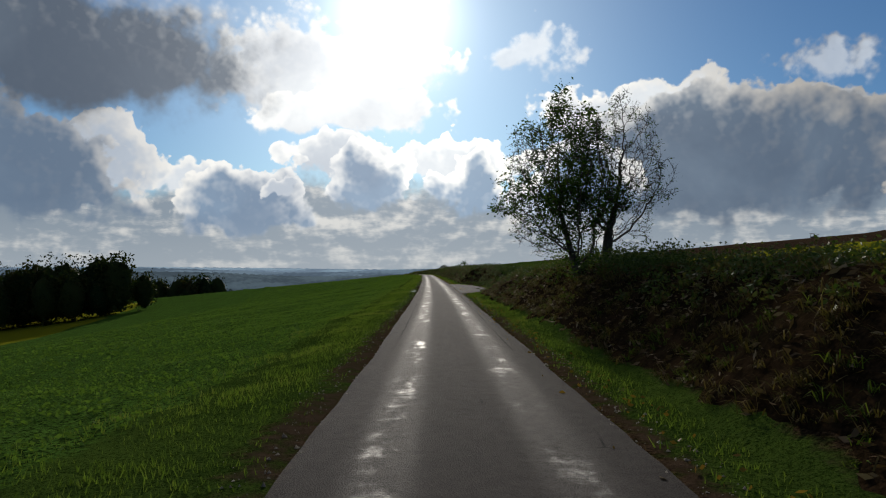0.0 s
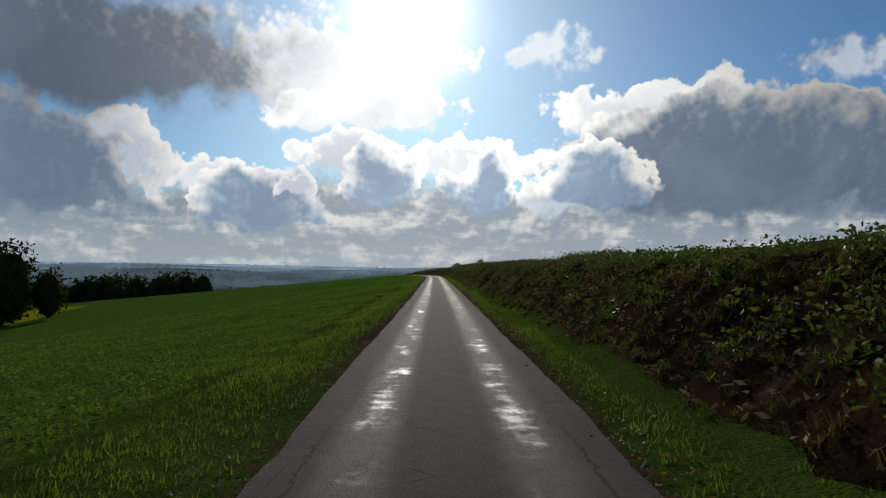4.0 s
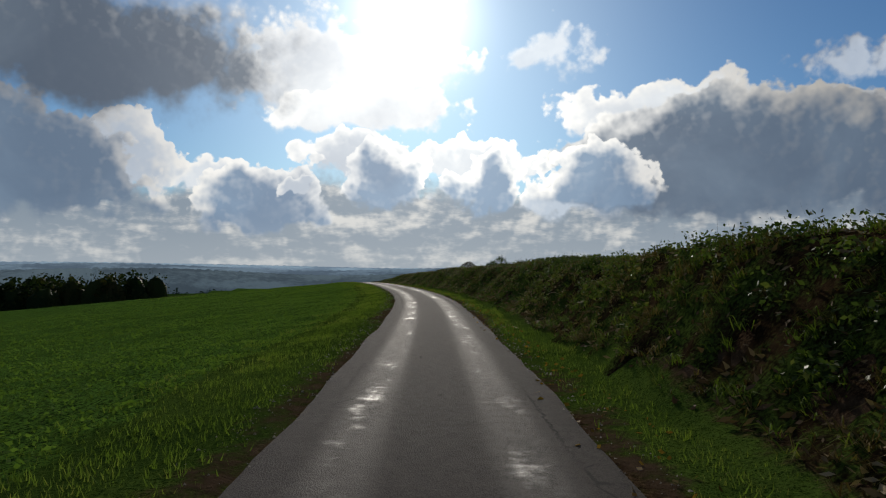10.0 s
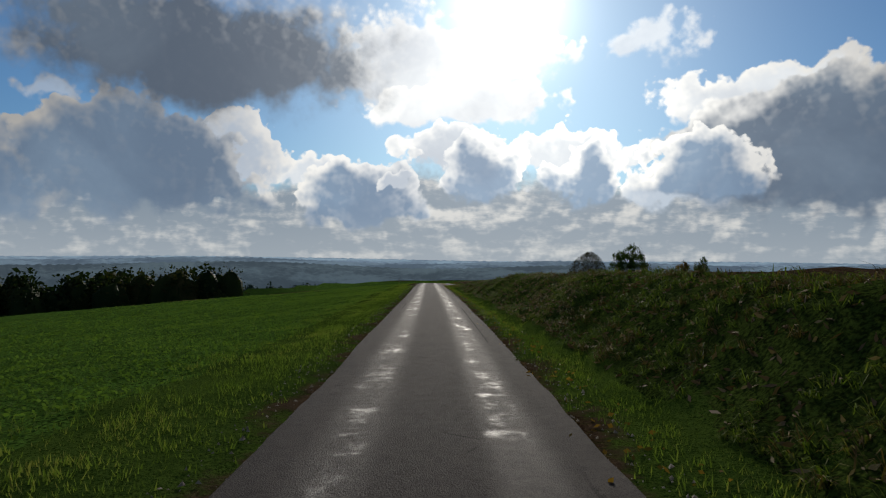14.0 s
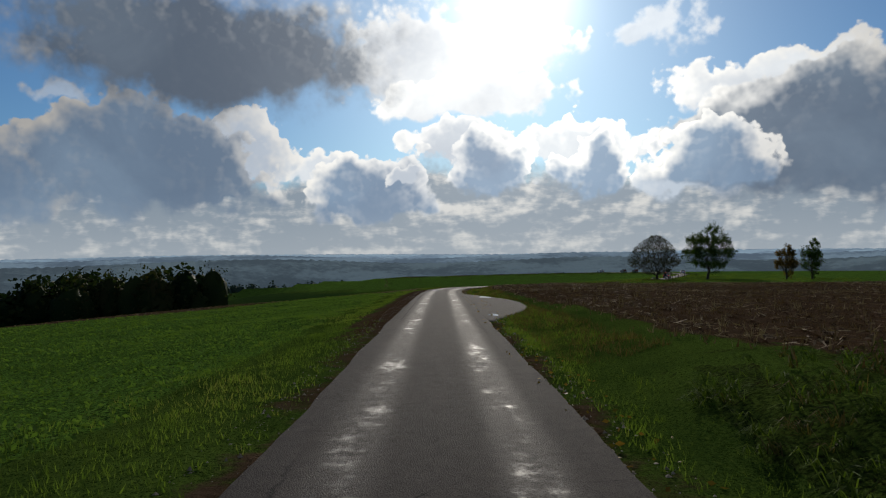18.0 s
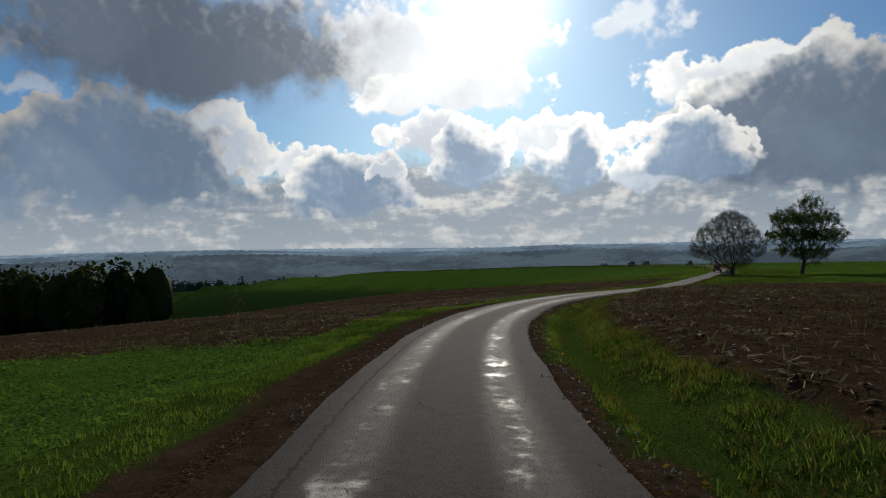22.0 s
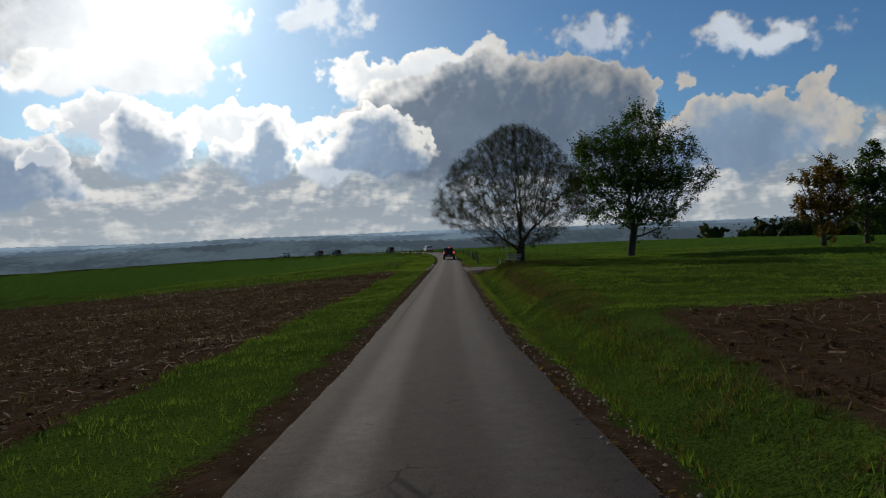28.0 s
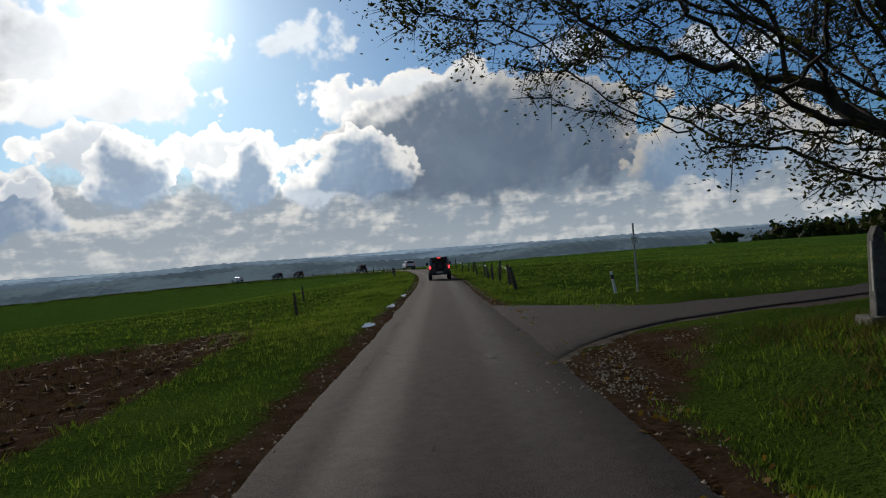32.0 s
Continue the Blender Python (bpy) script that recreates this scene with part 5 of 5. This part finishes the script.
def estate(label, paint):
    """A rounded sport utility car."""
    car = tagged(new("car"), label, "car")
    block("body", (1.82, 4.5, .62), (0, 0, .72), paint, car, .14, taper=(.97, .985))
    block("bonnet", (1.64, 1.25, .14), (0, 1.52, 1.04), paint, car, .06, taper=(.92, .94))
    block("cabin", (1.66, 2.95, .62), (0, -.62, 1.30), paint, car, .14, taper=(.80, .80))
    block("windscreen", (1.30, .04, .50), (0, .74, 1.30), WINDOW, car, .015, rot=(34, 0, 0))
    block("rear_window", (1.30, .04, .40), (0, -1.98, 1.36), WINDOW, car, .015, rot=(-24, 0, 0))
    for x in (-1, 1):
        for y in (.05, -.85, -1.55):
            block("side_window", (.04, .72 if y > -1.2 else .5, .32), (x * .765, y, 1.33), WINDOW, car, .012, rot=(0, x * -14, 0))
        block("tail_light", (.30, .06, .14), (x * .70, -2.22, .98), red_light("tail_light", .2), car, .02, "red tail light")
        block("headlight", (.36, .08, .12), (x * .66, 2.20, .88), WHITE, car, .03)
        block("wing_mirror", (.20, .12, .14), (x * .98, .62, 1.10), paint, car, .03)
        block("roof_rail", (.04, 1.9, .05), (x * .62, -.62, 1.64), METAL, car, .012)
        for y in (1.38, -1.38):
            wheel(car, x * .80, y, .35, .22)
    block("rear_bumper", (1.74, .20, .26), (0, -2.22, .56), PLASTIC, car, .05)
    block("front_bumper", (1.74, .20, .26), (0, 2.22, .54), PLASTIC, car, .05)
    block("number_plate", (.52, .015, .11), (0, -2.33, .74), PLATE, car, .004, "pale number plate with dark bar")
    return car


def on_road(y_at, side=0.15):
    """The pose of a car standing on the lane."""
    k = int(np.argmin(np.abs(LINE[:, 1] - y_at)))
    t = TANGENT[k]
    slope = math.degrees(math.atan2(LINE[k + 2, 2] - LINE[k - 2, 2], np.linalg.norm(LINE[k + 2, :2] - LINE[k - 2, :2])))
    return pose(LINE[k, 0] + t[1] * side, LINE[k, 1] - t[0] * side, LINE[k, 2] + .012, slope, 0, math.degrees(math.atan2(-t[0], t[1])))


def park_cars():
    off_roader("black boxy off-road car with lit red tail lights on the lane", PAINT_BLACK, True).matrix_basis = on_road(559.8)
    estate("white sport utility car on the lane behind a dark convoy", PAINT_WHITE).matrix_basis = on_road(628)
    off_roader("dark green boxy off-road car on the lane", PAINT_GREEN).matrix_basis = on_road(676)
    off_roader("black boxy off-road car far along the lane", PAINT_BLACK).matrix_basis = on_road(724)
    off_roader("dark green off-road car far along the lane", PAINT_GREEN).matrix_basis = on_road(735)
    estate("pale sport utility car leading the convoy", PAINT_WHITE).matrix_basis = on_road(752)


def post_mesh(r, h, seed, pointed=True):
    rs = random.Random(seed)
    bm = bmesh.new()
    n, rings = 8, 6
    loops = []
    for k in range(rings):
        t = k / (rings - 1)
        rr = r * (1.05 - .12 * t) * (.55 if pointed and k == rings - 1 else 1)
        loops.append([bm.verts.new((math.cos(a) * rr * (1 + rs.uniform(-.08, .08)), math.sin(a) * rr * (1 + rs.uniform(-.08, .08)),
                                    -.25 + (h + .25) * (t if k < rings - 1 else 1.02))) for a in (2 * math.pi * i / n for i in range(n))])
    for a, b in zip(loops, loops[1:]):
        for i in range(n):
            bm.faces.new((a[i], a[(i + 1) % n], b[(i + 1) % n], b[i]))
    bm.faces.new(loops[-1])
    return bm


def beside(y_at, u):
    k = int(np.argmin(np.abs(LINE[:, 1] - y_at)))
    t = TANGENT[k]
    x, y = LINE[k, 0] + t[1] * u, LINE[k, 1] - t[0] * u
    return x, y, ground_at(x, y)


def put_fences():
    rs = random.Random(5)
    right = tagged(new("fence"), "row of leaning weathered wooden fence posts along the lane", "fence")
    ends = []
    for i, y in enumerate((536.5, 541, 545, 549, 553.5, 558, 563, 569, 575, 582, 590, 598)):
        x, yy, z = beside(y, 3.6 + rs.uniform(-.15, .15))
        h = rs.uniform(.95, 1.2)
        m = pose(x, yy, z, rs.uniform(-4, 4), (-14 if i == 0 else rs.uniform(-7, 5)), 0)
        solid("post", post_mesh(.085 if i else .11, h, i), POST_WOOD, right, "leaning weathered post" if i == 0 else "", m)
        ends.append(m @ Vector((0, 0, h * .8)))
    for a, b in zip(ends, ends[1:]):
        bm = bmesh.new()
        d = b - a
        m = Matrix.Translation((a + b) / 2 - Vector((0, 0, .03))) @ d.to_track_quat("Z", "Y").to_matrix().to_4x4()
        bmesh.ops.create_cone(bm, segments=5, radius1=.006, radius2=.006, depth=d.length, matrix=m)
        solid("wire", bm, METAL, right)
    left = tagged(new("fence"), "thin far fence of dark posts beside the convoy", "fence")
    for i in range(20):
        x, y, z = beside(586 + i * 7.5, -4.2)
        solid("post", post_mesh(.07, rs.uniform(.9, 1.15), 40 + i), POST_WOOD, left, "", pose(x, y, z, rs.uniform(-4, 4), rs.uniform(-4, 4), 0))
    for i, (x, y, h) in enumerate(((-4.2, 532.6, 1.0), (-2.2, 548.5, 1.05))):
        ob = solid("marker_post", post_mesh(.06, h, 70 + i), POST_WOOD, None, "", pose(x, y, ground_at(x, y), 2, -3, 0))
        tagged(ob, "single dark wooden post standing in the grass", "post", "posts by the junction")


def put_junction_things():
    # slim sign pole with a small plate
    x, y = 5.4, 523.5
    top = tagged(new("sign_post"), "slim grey metal pole with a small pale waymark plate", "sign")
    top.matrix_basis = pose(x, y, ground_at(x, y), 0, 0, -17)
    bm = bmesh.new()
    drum_bm(bm, .03, 2.3, (0, 0, 1.0), "Z", 12, .006)
    solid("pole", bm, METAL, top)
    block("plate", (.22, .02, .22), (0, -.035, 1.62), WHITE, top, .006, "small pale plate with dark bars")
    for k in range(2):
        block("mark", (.12, .008, .025), (0, -.049, 1.66 - .07 * k), PLASTIC, top, .002)
    x, y = 4.8, 523.8
    d = tagged(new("delineator_post"), "short leaning white roadside delineator post", "post")
    d.matrix_basis = pose(x, y, ground_at(x, y), 0, -9, -10)
    block("shaft", (.10, .07, .80), (0, 0, .30), WHITE, d, .02, taper=(.8, .8))
    block("band", (.104, .074, .14), (0, 0, .52), PLASTIC, d, .01, "black band", taper=(.98, .98))
    # wayside stone
    x, y = .68, 510.9
    s = tagged(new("wayside_stone"), "tall dark wayside stone with a pointed top on a slab", "stone")
    s.matrix_basis = pose(x, y, ground_at(x, y), 0, 1, -22)
    block("slab", (.42, .42, .16), (0, 0, .02), STONE, s, .03)
    bm = bmesh.new()
    box_bm(bm, (.17, .17, 1.0), (0, 0, .58), .02, taper=(.86, .9))
    box_bm(bm, (.15, .155, .12), (0, 0, 1.13), .01, taper=(.25, .9))
    solid("shaft", bm, STONE, s)
    block("niche_frame", (.02, .05, .60), (-.085, -.05, .70), BENCH_WOOD, s, .008, "pale edging on the side")
    # bench
    x, y = -.35, 507.7
    b = tagged(new("bench"), "weathered grey wooden bench on a mound below a tree", "bench")
    b.matrix_basis = pose(x, y, ground_at(x, y) + .02, 0, 0, -75)
    for k in range(3):
        block("seat_plank", (1.6, .115, .045), (0, -.16 + .13 * k, .45), BENCH_WOOD, b, .01)
    for k in range(2):
        block("back_plank", (1.6, .04, .12), (0, .24 + .035 * k, .64 + .17 * k), BENCH_WOOD, b, .01, rot=(-10, 0, 0))
    for sx in (-1, 1):
        block("leg", (.12, .36, .60), (sx * .58, 0, .13), STONE, b, .02)
        block("back_support", (.07, .05, .52), (sx * .58, .265, .64), POST_WOOD, b, .01, rot=(-10, 0, 0))
    # roots and bare earth under the tree
    for k in range(7):
        a = k * .9 + .3
        root = tagged(new("tree_root"), "exposed root on the bare mound below the tree", "root", "roots of the junction tree")
        px, py = 1.0 + math.cos(a) * .55, 509.3 + math.sin(a) * .55
        root.matrix_basis = pose(px, py, ground_at(px, py), 0, 0, math.degrees(a))
        bm = bmesh.new()
        m = Matrix.Translation((.25, 0, .02)) @ Euler((0, math.pi / 2 + .25, 0)).to_matrix().to_4x4()
        bmesh.ops.create_cone(bm, cap_ends=True, segments=8, radius1=.14, radius2=.03, depth=1.1, matrix=m)
        solid("wood", bm, BARK, root)


def put_hunting_stand():
    x, y = 141, 268
    st = tagged(new("hunting_stand"), "raised wooden hunting stand on the brow of the field", "hunting stand")
    st.matrix_basis = pose(x, y, ground_at(x, y), 0, 0, 20)
    for sx in (-1, 1):
        for sy in (-1, 1):
            bm = bmesh.new()
            a, c = Vector((sx * 1.05, sy * 1.05, -.3)), Vector((sx * .8, sy * .8, 3.0))
            d = c - a
            bmesh.ops.create_cone(bm, cap_ends=True, segments=8, radius1=.09, radius2=.08, depth=d.length, matrix=Matrix.Translation((a + c) / 2) @ d.to_track_quat("Z", "Y").to_matrix().to_4x4())
            solid("leg", bm, POST_WOOD, st)
        block("brace", (.07, 2.3, .09), (sx * .93, 0, 1.4), POST_WOOD, st, .01, rot=(38, 0, 0))
    block("floor", (1.9, 1.9, .10), (0, 0, 3.0), POST_WOOD, st, .02)
    for sx, sy, w, d in ((-.9, 0, .06, 1.86), (.9, 0, .06, 1.86), (0, -.9, 1.74, .06), (0, .9, 1.74, .06)):
        block("wall_panel", (w, d, .85), (sx, sy, 3.48), POST_WOOD, st, .01)
    for sx in (-1, 1):
        for sy in (-1, 1):
            block("corner_post", (.09, .09, 1.0), (sx * .88, sy * .88, 4.35), POST_WOOD, st, .01)
    block("roof", (2.4, 2.4, .10), (0, 0, 4.9), POST_WOOD, st, .02, rot=(8, 0, 0))
    for k in range(9):
        block("rung", (.55, .05, .05), (0, -1.25 + .03 * k, .25 + .32 * k), POST_WOOD, st, .01)


def put_maize():
    """One dry maize plant left standing at the corner of the field."""
    x, y = -41.5, 404
    top = tagged(new("maize_plant"), "single dry yellow maize plant still standing at a field corner", "plant")
    top.location = (x, y, ground_at(x, y))
    rs = np.random.RandomState(3)
    pos = np.array([(math.sin(i * .5) * .03, .02 * i * .2, i * .18 - .1) for i in range(11)])
    v, f = tubes(pos, np.arange(-1, 10), np.linspace(.022, .010, 11), np.ones(11, bool), 6)
    part("stalk", mesh_of("stalk", v, f, STRAW), top)
    for k in range(9):
        a, h = rs.rand() * 6.28, .35 + .15 * k
        t = np.linspace(0, 1, 7)
        ln = .35 + .3 * rs.rand()
        c = np.c_[np.cos(a) * ln * t, np.sin(a) * ln * t, h + .35 * t - .75 * t * t * (.6 + rs.rand())]
        w = np.c_[-np.sin(a), np.cos(a), 0] * (.04 * np.sin(np.clip(t * 3 + .3, 0, 3.1)))[:, None]
        v = np.vstack([c - w, c + w])
        i = np.arange(6)
        part("leaf", mesh_of("leaf", v, np.stack([i, i + 1, i + 8, i + 7], 1), STRAW), top)


def put_puddles():
    rs = random.Random(9)
    for y_at, u, a, b in ((523, -2.05, .16, .7), (531, -2.0, .15, .9), (539, -1.95, .14, 1.0), (57.5, -1.85, .14, .45), (55.8, -1.9, .17, .4), (53.6, -1.92, .2, .6), (57.5, 3.75, .4, 1.3), (61.5, 3.5, .28, .8),
                          (366.5, 2.6, .35, .9), (350, 1.9, .25, .7), (255.8, 1.1, .09, .32)):
        k = int(np.argmin(np.abs(LINE[:, 1] - y_at)))
        t = TANGENT[k]
        x, y = LINE[k, 0] + t[1] * u, LINE[k, 1] - t[0] * u
        bm = bmesh.new()
        ring = []
        for i in range(22):
            w = 2 * math.pi * i / 22
            f = 1 + .22 * math.sin(3 * w + y_at) + .12 * rs.uniform(-1, 1)
            ring.append(bm.verts.new((math.cos(w) * a * f, math.sin(w) * b * f, 0)))
        top = bm.faces.new(ring)
        low = bmesh.ops.extrude_face_region(bm, geom=[top])
        bmesh.ops.translate(bm, verts=[v for v in low["geom"] if isinstance(v, bmesh.types.BMVert)], vec=(0, 0, .03))
        bm.normal_update()
        z = LINE[k, 2] + (-.018 if abs(u) < 1.5 else -.045 if abs(u) < 2.2 else -.03)
        ob = solid("puddle", bm, WATER, None, "", pose(x, y, z, 0, 0, math.degrees(math.atan2(-t[0], t[1]))))
        tagged(ob, "shallow muddy puddle on the broken road edge", "puddle", "puddles along the lane")


def build_village():
    """Far farmhouses in the valley."""
    rs = random.Random(4)
    wall = plain("pale_render", (.42, .41, .39), (.52, .50, .47), .4, .9, 0, 0, .1)
    roof = plain("dark_roof_tile", (.07, .055, .05), (.12, .09, .08), .5, .9, 0, 0, .1)
    for i in range(9):
        x, y = -126 + rs.uniform(-60, 70), 1440 + rs.uniform(-40, 60)
        h = tagged(new("farmhouse"), "pale farmhouse with a dark pitched roof in the valley", "house", "houses of the valley village")
        h.matrix_basis = pose(x, y, ground_at(x, y), 0, 0, rs.uniform(-60, 60))
        w, d, e = rs.uniform(9, 13), rs.uniform(8, 10), rs.uniform(4, 6)
        block("wall", (w, d, e + 2), (0, 0, e / 2 - 1), wall, h, .05)
        bm = bmesh.new()
        pts = [(-w / 2 - .5, -d / 2 - .6, e - .2), (w / 2 + .5, -d / 2 - .6, e - .2), (w / 2 + .5, d / 2 + .6, e - .2), (-w / 2 - .5, d / 2 + .6, e - .2), (-w / 2 - .5, 0, e + d * .48), (w / 2 + .5, 0, e + d * .48)]
        vs = [bm.verts.new(q) for q in pts]
        for f in ((0, 1, 5, 4), (2, 3, 4, 5), (0, 4, 3), (1, 2, 5), (3, 2, 1, 0)):
            bm.faces.new([vs[k] for k in f])
        solid("roof", bm, roof, h)
        for sx in (-.3, 0, .3):
            block("window", (1.1, .12, 1.3), (sx * w, -d / 2 - .03, e * .5), WINDOW, h, .02)


park_cars()
put_puddles()
build_village()
put_fences()
put_junction_things()
put_hunting_stand()
put_maize()
